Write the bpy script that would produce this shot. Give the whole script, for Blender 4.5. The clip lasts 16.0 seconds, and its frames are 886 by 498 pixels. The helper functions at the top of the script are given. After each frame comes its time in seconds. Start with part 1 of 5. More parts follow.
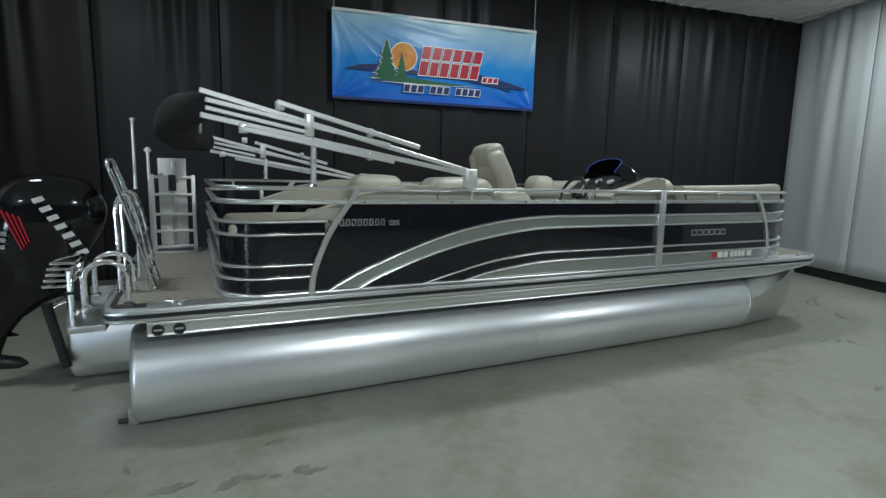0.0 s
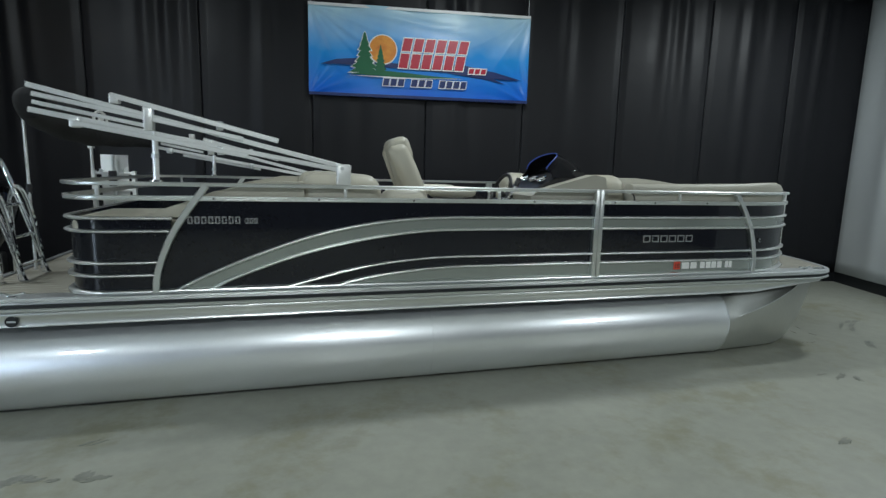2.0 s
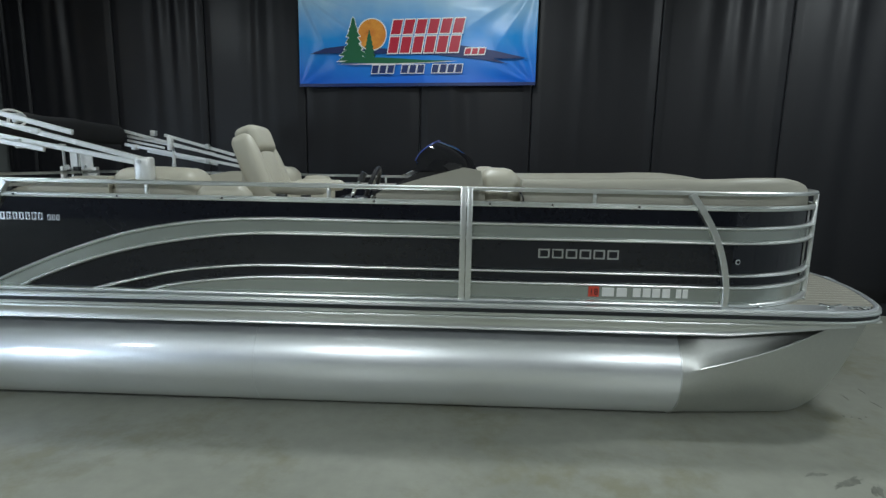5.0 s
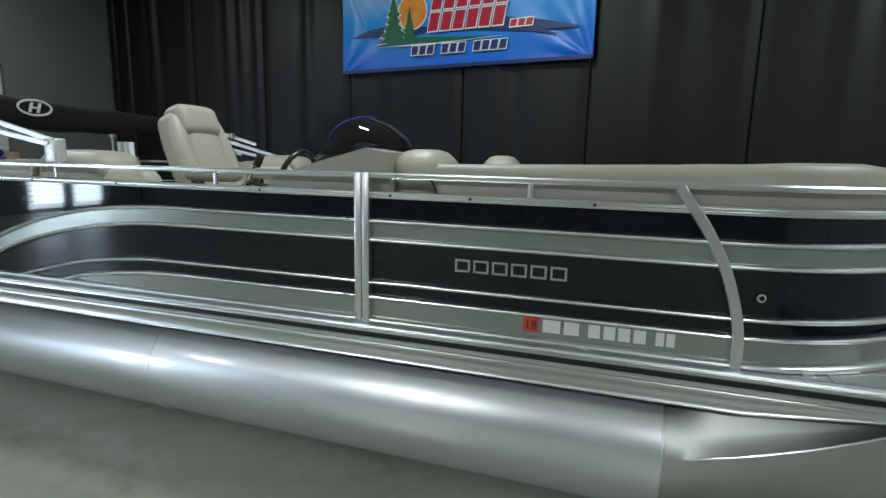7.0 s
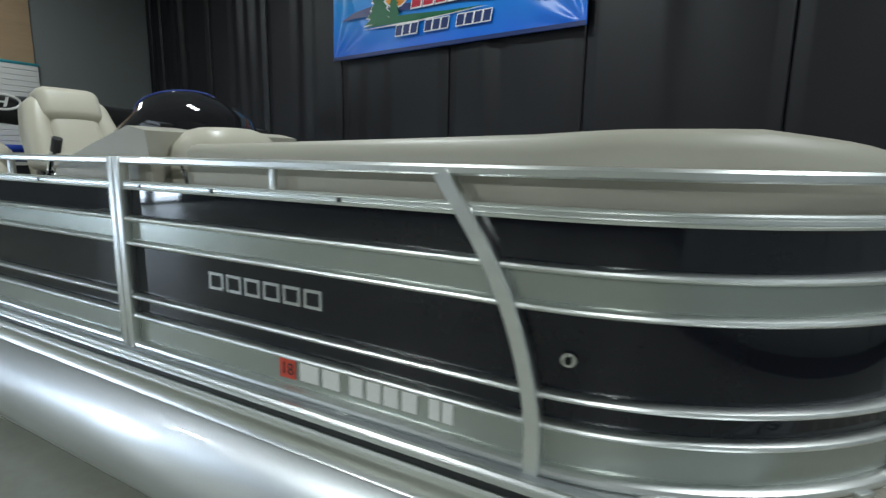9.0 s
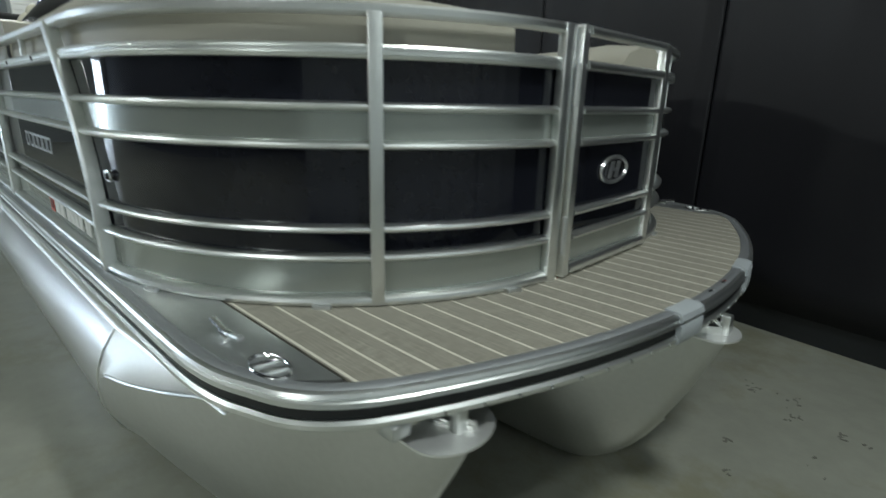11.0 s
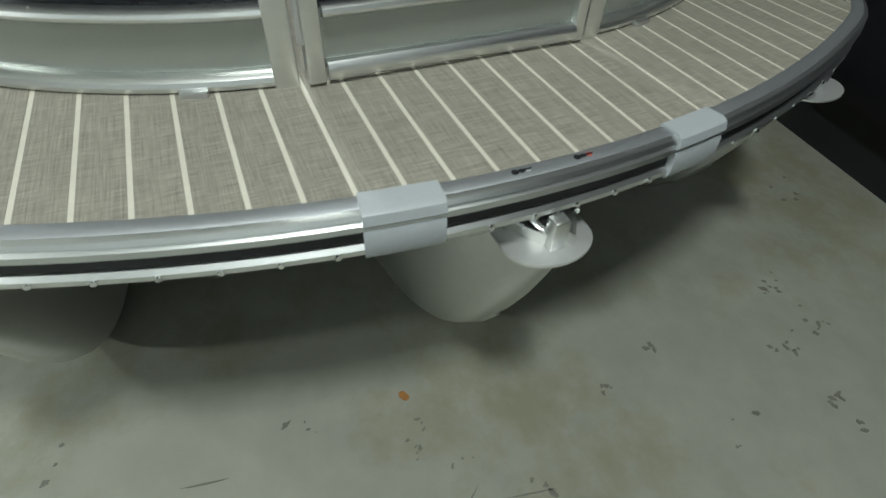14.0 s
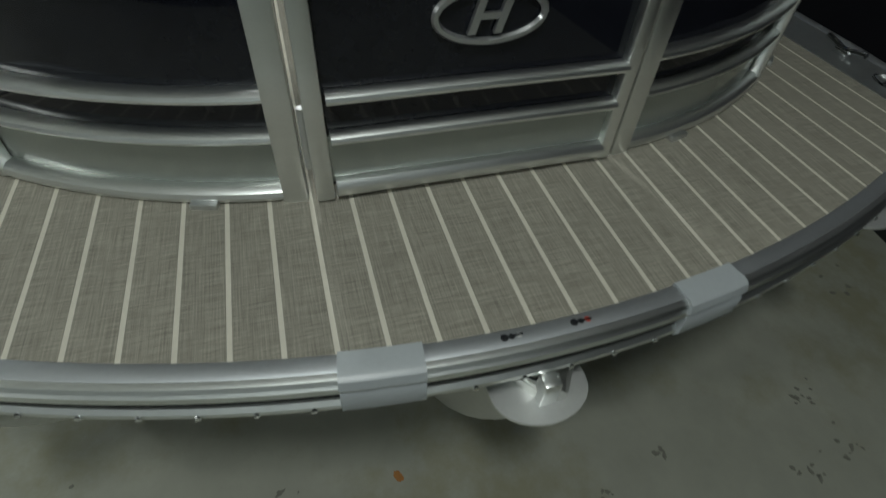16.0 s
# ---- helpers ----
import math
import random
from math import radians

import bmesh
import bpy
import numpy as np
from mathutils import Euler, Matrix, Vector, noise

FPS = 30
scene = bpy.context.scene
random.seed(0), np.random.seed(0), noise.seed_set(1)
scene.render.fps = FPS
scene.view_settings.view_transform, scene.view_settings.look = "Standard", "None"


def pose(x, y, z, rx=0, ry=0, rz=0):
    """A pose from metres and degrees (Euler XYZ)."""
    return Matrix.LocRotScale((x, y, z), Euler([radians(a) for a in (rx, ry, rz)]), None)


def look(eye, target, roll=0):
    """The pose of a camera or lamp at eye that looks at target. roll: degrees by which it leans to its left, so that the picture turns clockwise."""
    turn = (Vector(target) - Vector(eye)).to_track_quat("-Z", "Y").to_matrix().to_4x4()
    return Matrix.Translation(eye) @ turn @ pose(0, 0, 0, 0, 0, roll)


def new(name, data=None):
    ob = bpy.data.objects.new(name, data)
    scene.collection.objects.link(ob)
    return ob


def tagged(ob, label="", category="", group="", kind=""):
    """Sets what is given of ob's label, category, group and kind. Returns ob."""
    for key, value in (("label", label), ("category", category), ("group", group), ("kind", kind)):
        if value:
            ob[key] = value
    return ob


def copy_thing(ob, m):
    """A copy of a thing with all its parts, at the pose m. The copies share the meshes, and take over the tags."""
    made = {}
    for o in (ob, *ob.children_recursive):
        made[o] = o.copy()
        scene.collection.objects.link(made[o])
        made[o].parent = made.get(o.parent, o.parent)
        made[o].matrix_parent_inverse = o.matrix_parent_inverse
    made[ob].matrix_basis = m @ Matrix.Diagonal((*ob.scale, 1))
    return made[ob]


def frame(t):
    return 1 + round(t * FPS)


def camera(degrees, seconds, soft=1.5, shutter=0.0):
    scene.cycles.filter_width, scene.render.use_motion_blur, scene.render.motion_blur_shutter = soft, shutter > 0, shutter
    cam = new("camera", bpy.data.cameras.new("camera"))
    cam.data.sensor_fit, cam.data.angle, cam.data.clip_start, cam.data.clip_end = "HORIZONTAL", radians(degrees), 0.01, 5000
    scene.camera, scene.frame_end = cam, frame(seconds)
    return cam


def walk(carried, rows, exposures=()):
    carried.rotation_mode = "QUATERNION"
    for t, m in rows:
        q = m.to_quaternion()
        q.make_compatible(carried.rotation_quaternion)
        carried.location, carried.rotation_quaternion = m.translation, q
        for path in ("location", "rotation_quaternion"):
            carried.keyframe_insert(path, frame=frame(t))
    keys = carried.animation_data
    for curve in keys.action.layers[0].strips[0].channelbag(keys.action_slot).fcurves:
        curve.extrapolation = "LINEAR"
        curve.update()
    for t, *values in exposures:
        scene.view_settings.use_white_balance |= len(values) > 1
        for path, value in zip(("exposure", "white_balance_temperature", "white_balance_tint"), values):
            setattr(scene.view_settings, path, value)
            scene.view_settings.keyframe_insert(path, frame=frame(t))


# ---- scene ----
cam = camera(81.4, 16.0, soft=1.4, shutter=0.5)
PATH = [
    (0, (0.886, -3.526, 1.665), (1.754, -1.747, 1.38), 1.4),
    (0.5, (1.283, -3.653, 1.666), (2.065, -1.835, 1.378), 1.4),
    (1, (1.69, -3.702, 1.684), (2.379, -1.848, 1.387), 1.5),
    (1.5, (2.116, -3.761, 1.682), (2.735, -1.883, 1.387), 1.4),
    (2, (2.545, -3.765, 1.687), (3.089, -1.863, 1.387), 1.5),
    (2.5, (2.959, -3.736, 1.71), (3.421, -1.815, 1.402), 1.5),
    (3, (3.371, -3.71, 1.716), (3.706, -1.763, 1.406), 1.5),
    (3.5, (3.793, -3.64, 1.713), (4.023, -1.678, 1.397), 1.5),
    (4, (4.211, -3.593, 1.708), (4.354, -1.624, 1.39), 1.5),
    (4.2, (4.361, -3.552, 1.717), (4.47, -1.58, 1.398), 1.4),
    (6.3, (5.82, -2.61, 1.642), (5.414, -0.69, 1.304), 1.2),
    (6.5, (5.93, -2.508, 1.631), (5.466, -0.592, 1.296), 1.3),
    (7, (6.169, -2.232, 1.629), (5.559, -0.357, 1.292), 1.3),
    (7.5, (6.348, -1.916, 1.59), (5.602, -0.091, 1.253), 1.3),
    (8, (6.522, -1.591, 1.566), (5.688, 0.195, 1.228), 1.2),
    (8.5, (6.773, -1.306, 1.578), (5.86, 0.441, 1.242), 1.1),
    (9, (7.063, -1.077, 1.579), (6.113, 0.649, 1.232), 1.0),
    (9.2, (7.2, -1.023, 1.576), (6.228, 0.688, 1.218), 0.9),
    (11.3, (8.587, -0.168, 1.298), (7.234, 1.166, 0.676), 1.5),
    (11.5, (8.59, -0.061, 1.263), (7.234, 1.238, 0.576), 1.4),
    (12, (8.705, 0.172, 1.218), (7.32, 1.31, 0.331), 1.4),
    (12.5, (8.789, 0.437, 1.21), (7.383, 1.42, 0.183), 1.5),
    (13, (8.746, 0.643, 1.178), (7.422, 1.497, -0.054), 2.2),
    (13.5, (8.681, 0.797, 1.233), (7.391, 1.483, -0.132), 2.9),
    (14, (8.644, 0.916, 1.308), (7.398, 1.536, -0.127), 3.5),
    (14.5, (8.605, 0.976, 1.364), (7.36, 1.568, -0.085), 3.7),
    (15, (8.584, 0.999, 1.395), (7.327, 1.555, -0.057), 3.9),
    (15.5, (8.559, 1.022, 1.425), (7.288, 1.538, -0.03), 4.0),
    (16, (8.484, 1.062, 1.475), (7.196, 1.513, 0.013), 4.0),
]
EXPO = [(0, 0.08, 6050, 10), (2.0, 0.1, 6050, 10), (4.0, 0.18, 6050, 10), (6.5, 0.02, 6150, 10), (7.5, 0.15, 6150, 10), (8.5, 0.25, 6150, 10), (9.2, 0.28, 6150, 10), (11.3, 0.2, 6350, 8), (12.2, 0.0, 6450, 8), (13.0, 0.35, 6400, 8), (14.0, 0.72, 6400, 8), (14.6, 0.45, 6450, 8), (15.2, 0.0, 6450, 8), (16, -0.28, 6450, 8)]
walk(cam, [(t, look(eye, target, roll)) for t, eye, target, roll in PATH], EXPO)

# ---- light: strip lamps under the ceiling, daylight through the far glass doors ----
scene.world = bpy.data.worlds.new("world")
scene.world.use_nodes = True
scene.world.node_tree.nodes["Background"].inputs[0].default_value = (0.55, 0.62, 0.7, 1)
scene.world.node_tree.nodes["Background"].inputs[1].default_value = 0.25
CEIL = 4.69
LAMP_WATTS = 62.0
# place under the ceiling and share of the full power
LAMPS = [(-4.9, -6.8, 1.6), (2.0, -6.8, 3.6), (8.9, -6.8, 2.9), (-0.9, 1.0, 0.9), (4.6, 1.0, 1.1), (9.3, 0.7, 1.15)]
for lx, ly, share in LAMPS:
    la = bpy.data.lights.new("bay_light", "AREA")
    la.shape, la.size, la.size_y, la.energy, la.color = "RECTANGLE", 0.7, 0.26, LAMP_WATTS * share, (0.95, 1.0, 0.96)
    lo = new("bay_light", la)
    lo.matrix_world = pose(lx, ly, CEIL - 0.115)
for dy in (-9.165, -7.975):
    dl = bpy.data.lights.new("door_daylight", "AREA")
    dl.shape, dl.size, dl.size_y, dl.energy, dl.color = "RECTANGLE", 2.0, 0.85, 70.0, (0.72, 0.86, 1.0)
    new("door_daylight", dl).matrix_world = pose(-8.95, dy, 1.2, 0, -90, 0)

# ---- materials ----
def nd(nt, kind, **kw):
    n = nt.nodes.new(kind)
    for k, v in kw.items():
        n.inputs[k].default_value = v
    return n


def material(name, col, rough=0.5, metal=0.0, grain=40.0, amount=0.12, broad=1.5, bump=0.0, stretch=(1, 1, 1), coat=0.0, coat_rough=0.04, coat_ior=1.5, rand=0.0, rvar=0.1, col2=None, spec=0.5):
    """A surface with variation at two scales in colour, gloss and relief."""
    m = bpy.data.materials.new(name)
    m.use_nodes = True
    nt = m.node_tree
    b = nt.nodes["Principled BSDF"]
    tc = nd(nt, "ShaderNodeTexCoord")
    mp = nd(nt, "ShaderNodeMapping", Scale=stretch)
    nt.links.new(tc.outputs["Object"], mp.inputs["Vector"])
    fine = nd(nt, "ShaderNodeTexNoise", Scale=grain, Detail=5.0, Roughness=0.6)
    wide = nd(nt, "ShaderNodeTexNoise", Scale=broad, Detail=4.0, Roughness=0.55)
    nt.links.new(mp.outputs[0], fine.inputs["Vector"])
    nt.links.new(mp.outputs[0], wide.inputs["Vector"])
    add = nd(nt, "ShaderNodeMath")
    add.operation = "ADD"
    nt.links.new(fine.outputs[0], add.inputs[0])
    nt.links.new(wide.outputs[0], add.inputs[1])
    last = add
    if rand:
        oi = nd(nt, "ShaderNodeObjectInfo")
        mr = nd(nt, "ShaderNodeMath")
        mr.operation = "MULTIPLY_ADD"
        mr.inputs[1].default_value = rand
        nt.links.new(oi.outputs["Random"], mr.inputs[0])
        nt.links.new(add.outputs[0], mr.inputs[2])
        last = mr
    ramp = nd(nt, "ShaderNodeMapRange")
    ramp.inputs["From Min"].default_value, ramp.inputs["From Max"].default_value = 0.55, 1.45 + rand
    nt.links.new(last.outputs[0], ramp.inputs["Value"])
    mix = nd(nt, "ShaderNodeMix")
    mix.data_type = "RGBA"
    c2 = col2 or tuple(min(1, c * (1 + amount)) for c in col)
    c1 = tuple(c * (1 - amount) for c in col)
    mix.inputs["A"].default_value, mix.inputs["B"].default_value = (*c1, 1), (*c2, 1)
    nt.links.new(ramp.outputs[0], mix.inputs["Factor"])
    nt.links.new(mix.outputs["Result"], b.inputs["Base Color"])
    rr = nd(nt, "ShaderNodeMapRange")
    rr.inputs["To Min"].default_value, rr.inputs["To Max"].default_value = max(0.02, rough * (1 - rvar)), min(1, rough * (1 + rvar))
    nt.links.new(wide.outputs[0], rr.inputs["Value"])
    nt.links.new(rr.outputs[0], b.inputs["Roughness"])
    b.inputs["Metallic"].default_value = metal
    b.inputs["Coat Weight"].default_value = coat
    b.inputs["Coat Roughness"].default_value = coat_rough
    b.inputs["Coat IOR"].default_value = coat_ior
    b.inputs["Specular IOR Level"].default_value = spec
    if bump:
        bp = nd(nt, "ShaderNodeBump", Strength=bump, Distance=0.004)
        nt.links.new(fine.outputs[0], bp.inputs["Height"])
        nt.links.new(bp.outputs[0], b.inputs["Normal"])
    return m


M = {}
M["alu"] = material("satin_aluminium", (0.80, 0.82, 0.81), 0.34, 1.0, 120, 0.06, 3, 0.02, (1, 1, 8))
M["alu_dull"] = material("mill_aluminium", (0.66, 0.68, 0.68), 0.42, 1.0, 60, 0.1, 2, 0.03)
M["tube"] = material("pontoon_aluminium", (0.90, 0.925, 0.955), 0.37, 0.80, 90, 0.05, 1.6, 0.02, (1, 3, 3), rvar=0.22, coat=1.0, coat_rough=0.065, coat_ior=2.4)
M["nose"] = material("pressed_aluminium", (0.64, 0.65, 0.63), 0.43, 1.0, 50, 0.06, 2.0, 0.03, rvar=0.15)
M["chrome"] = material("polished_steel", (0.85, 0.86, 0.87), 0.08, 1.0, 60, 0.03, 4)
M["black"] = material("gloss_black_panel", (0.010, 0.011, 0.016), 0.035, 0.0, 30, 0.2, 1.2, spec=0.42)
M["silver"] = material("silver_green_panel", (0.36, 0.39, 0.36), 0.24, 0.55, 220, 0.06, 2, coat=0.4)
# Plywood deck board, its colour darkened to deepen the shade below the deck.
M["deck_board"] = material("shade_dark_plywood", (0.045, 0.043, 0.038), 0.6, 0.0, 40, 0.25, 3, 0.1)
M["rubber"] = material("black_rubber", (0.012, 0.014, 0.016), 0.45, 0.0, 80, 0.3, 5, 0.05)
M["vinyl"] = material("beige_vinyl", (0.47, 0.447, 0.365), 0.42, 0.0, 260, 0.05, 2.5, 0.12)
M["vinyl_dark"] = material("taupe_vinyl", (0.37, 0.355, 0.295), 0.45, 0.0, 260, 0.05, 2.5, 0.12)
M["canvas"] = material("black_canvas", (0.010, 0.010, 0.011), 0.85, 0.0, 300, 0.3, 4, 0.3)
M["cowl"] = material("gloss_black_cowl", (0.006, 0.006, 0.007), 0.07, 0.0, 40, 0.2, 2)
M["plastic"] = material("black_plastic", (0.018, 0.018, 0.020), 0.35, 0.0, 150, 0.2, 4, 0.08)
M["red"] = material("red_paint", (0.45, 0.02, 0.04), 0.25, 0.0, 60, 0.1, 5, coat=0.4)
M["white"] = material("white_lettering", (0.80, 0.80, 0.78), 0.4, 0.0, 60, 0.05, 5)
M["grey_letter"] = material("brushed_letter", (0.62, 0.63, 0.64), 0.28, 0.9, 90, 0.05, 5)
M["curtain"] = material("black_vinyl_curtain", (0.0062, 0.0063, 0.0088), 0.46, 0.0, 90, 0.2, 1.1, 0.06, rvar=0.25, spec=0.36)
M["light_curtain"] = material("pale_grey_curtain", (0.50, 0.525, 0.53), 0.55, 0.0, 90, 0.05, 1.0, 0.05)
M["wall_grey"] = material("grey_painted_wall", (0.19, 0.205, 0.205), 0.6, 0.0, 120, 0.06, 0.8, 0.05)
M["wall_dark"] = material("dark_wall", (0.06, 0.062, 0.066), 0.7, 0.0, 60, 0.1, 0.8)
M["ceiling"] = material("white_ribbed_steel", (0.78, 0.79, 0.78), 0.4, 0.0, 60, 0.04, 1.0)
M["slat"] = material("white_slat_board", (0.72, 0.72, 0.70), 0.4, 0.0, 60, 0.04, 2)
M["plywood"] = material("raw_plywood", (0.36, 0.25, 0.15), 0.7, 0.0, 30, 0.2, 2, 0.1, (1, 0.2, 4))
M["cover_blue"] = material("blue_vinyl_cover", (0.015, 0.045, 0.30), 0.4, 0.0, 120, 0.15, 4, 0.1)
M["teal"] = material("teal_trim", (0.05, 0.30, 0.36), 0.4)
M["inlay"] = material("cream_inlay", (0.66, 0.63, 0.54), 0.6, 0.0, 90, 0.1, 4, 0.1)
M["stain"] = material("dark_floor_stain", (0.19, 0.195, 0.165), 0.3, 0.0, 25, 0.35, 6)
M["scuff"] = material("tyre_scuff", (0.155, 0.155, 0.13), 0.5, 0.0, 40, 0.3, 6)
M["sleeve"] = material("grey_plastic_sleeve", (0.40, 0.43, 0.45), 0.35, 0.0, 120, 0.06, 4, 0.03)
M["alu_white"] = material("pale_anodised_aluminium", (0.86, 0.87, 0.86), 0.38, 0.75, 90, 0.05, 4, 0.02)
M["trim_grey"] = material("satin_trim_strip", (0.46, 0.48, 0.50), 0.5, 0.85, 120, 0.06, 3, 0.03)
M["rust"] = material("rust_spot", (0.30, 0.13, 0.03), 0.7, 0.0, 120, 0.3, 20)
M["green"] = material("print_green", (0.010, 0.13, 0.05), 0.4, 0.0, 60, 0.1, 4)
M["orange"] = material("print_orange", (0.85, 0.20, 0.02), 0.4, 0.0, 10, 0.25, 2.2, col2=(1.0, 0.50, 0.06))
M["print_red"] = material("print_red", (0.50, 0.012, 0.04), 0.35, 0.0, 60, 0.1, 4)
M["print_white"] = material("print_white", (0.88, 0.90, 0.90), 0.35, 0.0, 60, 0.05, 4)
M["print_navy"] = material("print_navy", (0.012, 0.03, 0.14), 0.35, 0.0, 60, 0.1, 4)
M["decal_red"] = material("red_sticker", (0.62, 0.07, 0.04), 0.4, 0.0, 60, 0.1, 4)
M["gauge"] = material("gauge_face", (0.5, 0.5, 0.48), 0.3)
M["blue_tint"] = material("blue_edge", (0.05, 0.08, 0.30), 0.2)


def floor_material():
    m = material("sealed_concrete", (0.29, 0.296, 0.25), 0.40, 0.0, 9, 0.16, 0.9, 0.02, rvar=0.35)
    nt = m.node_tree
    b = nt.nodes["Principled BSDF"]
    old = b.inputs["Base Color"].links[0].from_socket
    tc = nd(nt, "ShaderNodeTexCoord")
    n1 = nd(nt, "ShaderNodeTexNoise", Scale=5.0, Detail=8.0, Roughness=0.7)
    n2 = nd(nt, "ShaderNodeTexNoise", Scale=1.1, Detail=3.0)
    nt.links.new(tc.outputs["Object"], n1.inputs["Vector"])
    nt.links.new(tc.outputs["Object"], n2.inputs["Vector"])
    mul = nd(nt, "ShaderNodeMath")
    mul.operation = "MULTIPLY"
    nt.links.new(n1.outputs[0], mul.inputs[0])
    nt.links.new(n2.outputs[0], mul.inputs[1])
    mr = nd(nt, "ShaderNodeMapRange")
    mr.inputs["From Min"].default_value, mr.inputs["From Max"].default_value = 0.26, 0.40
    mr.inputs["To Max"].default_value = 0.62
    nt.links.new(mul.outputs[0], mr.inputs["Value"])
    mix = nd(nt, "ShaderNodeMix")
    mix.data_type = "RGBA"
    mix.inputs["B"].default_value = (0.205, 0.195, 0.115, 1)
    nt.links.new(mr.outputs[0], mix.inputs["Factor"])
    nt.links.new(old, mix.inputs["A"])
    nt.links.new(mix.outputs["Result"], b.inputs["Base Color"])
    return m


M["floor"] = floor_material()


def weave_material():
    """Grey-brown woven deck vinyl: fine threads along and across."""
    m = material("woven_deck_vinyl", (0.285, 0.270, 0.224), 0.7, 0.0, 30, 0.12, 2, 0, rand=0.25)
    nt = m.node_tree
    b = nt.nodes["Principled BSDF"]
    old = b.inputs["Base Color"].links[0].from_socket
    tc = nd(nt, "ShaderNodeTexCoord")
    outs = []
    for s in ((10, 420, 10), (340, 14, 10)):
        mp = nd(nt, "ShaderNodeMapping", Scale=s)
        nt.links.new(tc.outputs["Object"], mp.inputs["Vector"])
        n = nd(nt, "ShaderNodeTexNoise", Scale=1.0, Detail=3.0, Roughness=0.7)
        nt.links.new(mp.outputs[0], n.inputs["Vector"])
        outs.append(n)
    ad = nd(nt, "ShaderNodeMath")
    ad.operation = "ADD"
    nt.links.new(outs[0].outputs[0], ad.inputs[0])
    nt.links.new(outs[1].outputs[0], ad.inputs[1])
    mr = nd(nt, "ShaderNodeMapRange")
    mr.inputs["From Min"].default_value, mr.inputs["From Max"].default_value = 0.75, 1.25
    mr.inputs["To Min"].default_value, mr.inputs["To Max"].default_value = 0.64, 1.34
    nt.links.new(ad.outputs[0], mr.inputs["Value"])
    mix = nd(nt, "ShaderNodeMix")
    mix.data_type, mix.blend_type = "RGBA", "MULTIPLY"
    mix.inputs["Factor"].default_value = 1.0
    nt.links.new(old, mix.inputs["A"])
    nt.links.new(mr.outputs[0], mix.inputs["B"])
    nt.links.new(mix.outputs["Result"], b.inputs["Base Color"])
    bp = nd(nt, "ShaderNodeBump", Strength=0.25, Distance=0.002)
    nt.links.new(ad.outputs[0], bp.inputs["Height"])
    nt.links.new(bp.outputs[0], b.inputs["Normal"])
    return m


M["weave"] = weave_material()


def banner_material():
    """Printed vinyl: pale sky at the top fading to deep blue at the foot."""
    m = material("printed_banner_vinyl", (0.1, 0.3, 0.7), 0.32, 0.0, 60, 0.05, 1.0)
    nt = m.node_tree
    b = nt.nodes["Principled BSDF"]
    tc = nd(nt, "ShaderNodeTexCoord")
    sp = nd(nt, "ShaderNodeSeparateXYZ")
    nt.links.new(tc.outputs["Object"], sp.inputs[0])
    n = nd(nt, "ShaderNodeTexNoise", Scale=1.6, Detail=3.0)
    nt.links.new(tc.outputs["Object"], n.inputs["Vector"])
    ma = nd(nt, "ShaderNodeMath")
    ma.operation = "MULTIPLY_ADD"
    ma.inputs[1].default_value = 0.5
    nt.links.new(n.outputs[0], ma.inputs[0])
    nt.links.new(sp.outputs["Z"], ma.inputs[2])
    cr = nd(nt, "ShaderNodeValToRGB")
    e = cr.color_ramp.elements
    e[0].position, e[0].color = 0.1, (0.010, 0.13, 0.70, 1)
    e[1].position, e[1].color = 1.0, (0.58, 0.82, 0.92, 1)
    k = e.new(0.55)
    k.color = (0.014, 0.30, 0.80, 1)
    sc = nd(nt, "ShaderNodeMapRange")
    sc.inputs["From Min"].default_value, sc.inputs["From Max"].default_value = 0.1, 1.5
    nt.links.new(ma.outputs[0], sc.inputs["Value"])
    nt.links.new(sc.outputs[0], cr.inputs[0])
    nt.links.new(cr.outputs[0], b.inputs["Base Color"])
    return m


M["banner"] = banner_material()


def emitter(name, col, strength):
    m = bpy.data.materials.new(name)
    m.use_nodes = True
    nt = m.node_tree
    b = nt.nodes["Principled BSDF"]
    b.inputs["Base Color"].default_value = (0.8, 0.8, 0.8, 1)
    b.inputs["Emission Color"].default_value = (*col, 1)
    b.inputs["Emission Strength"].default_value = strength
    return m


M["daylight"] = emitter("daylight_pane", (0.75, 0.88, 1.0), 9.0)


def tinted():
    m = bpy.data.materials.new("smoked_acrylic")
    m.use_nodes = True
    b = m.node_tree.nodes["Principled BSDF"]
    b.inputs["Base Color"].default_value = (0.012, 0.012, 0.014, 1)
    b.inputs["Roughness"].default_value = 0.04
    b.inputs["Transmission Weight"].default_value = 0.12
    b.inputs["IOR"].default_value = 1.3
    return m


M["smoked"] = tinted()

# ---- mesh helpers ----
def link(name, bm, mat, parent=None, label="", smooth=True, sharp=35):
    me = bpy.data.meshes.new(name)
    bmesh.ops.recalc_face_normals(bm, faces=bm.faces)
    if smooth:
        lim = radians(sharp)
        for f in bm.faces:
            f.smooth = True
        for e in bm.edges:
            if len(e.link_faces) == 2 and e.calc_face_angle(0) > lim:
                e.smooth = False
    bm.to_mesh(me)
    bm.free()
    me.materials.append(M[mat] if isinstance(mat, str) else mat)
    ob = new(name, me)
    if parent is not None:
        ob.parent = parent
    if label:
        ob["label"] = label
    return ob


def part(name, bm, mat, parent, label="", **kw):
    return link(name, bm, mat, parent, label, **kw)


def empty(name, label, category, group="", at=(0, 0, 0)):
    ob = new(name)
    ob.empty_display_size = 0.1
    return tagged(ob, label, category, group)


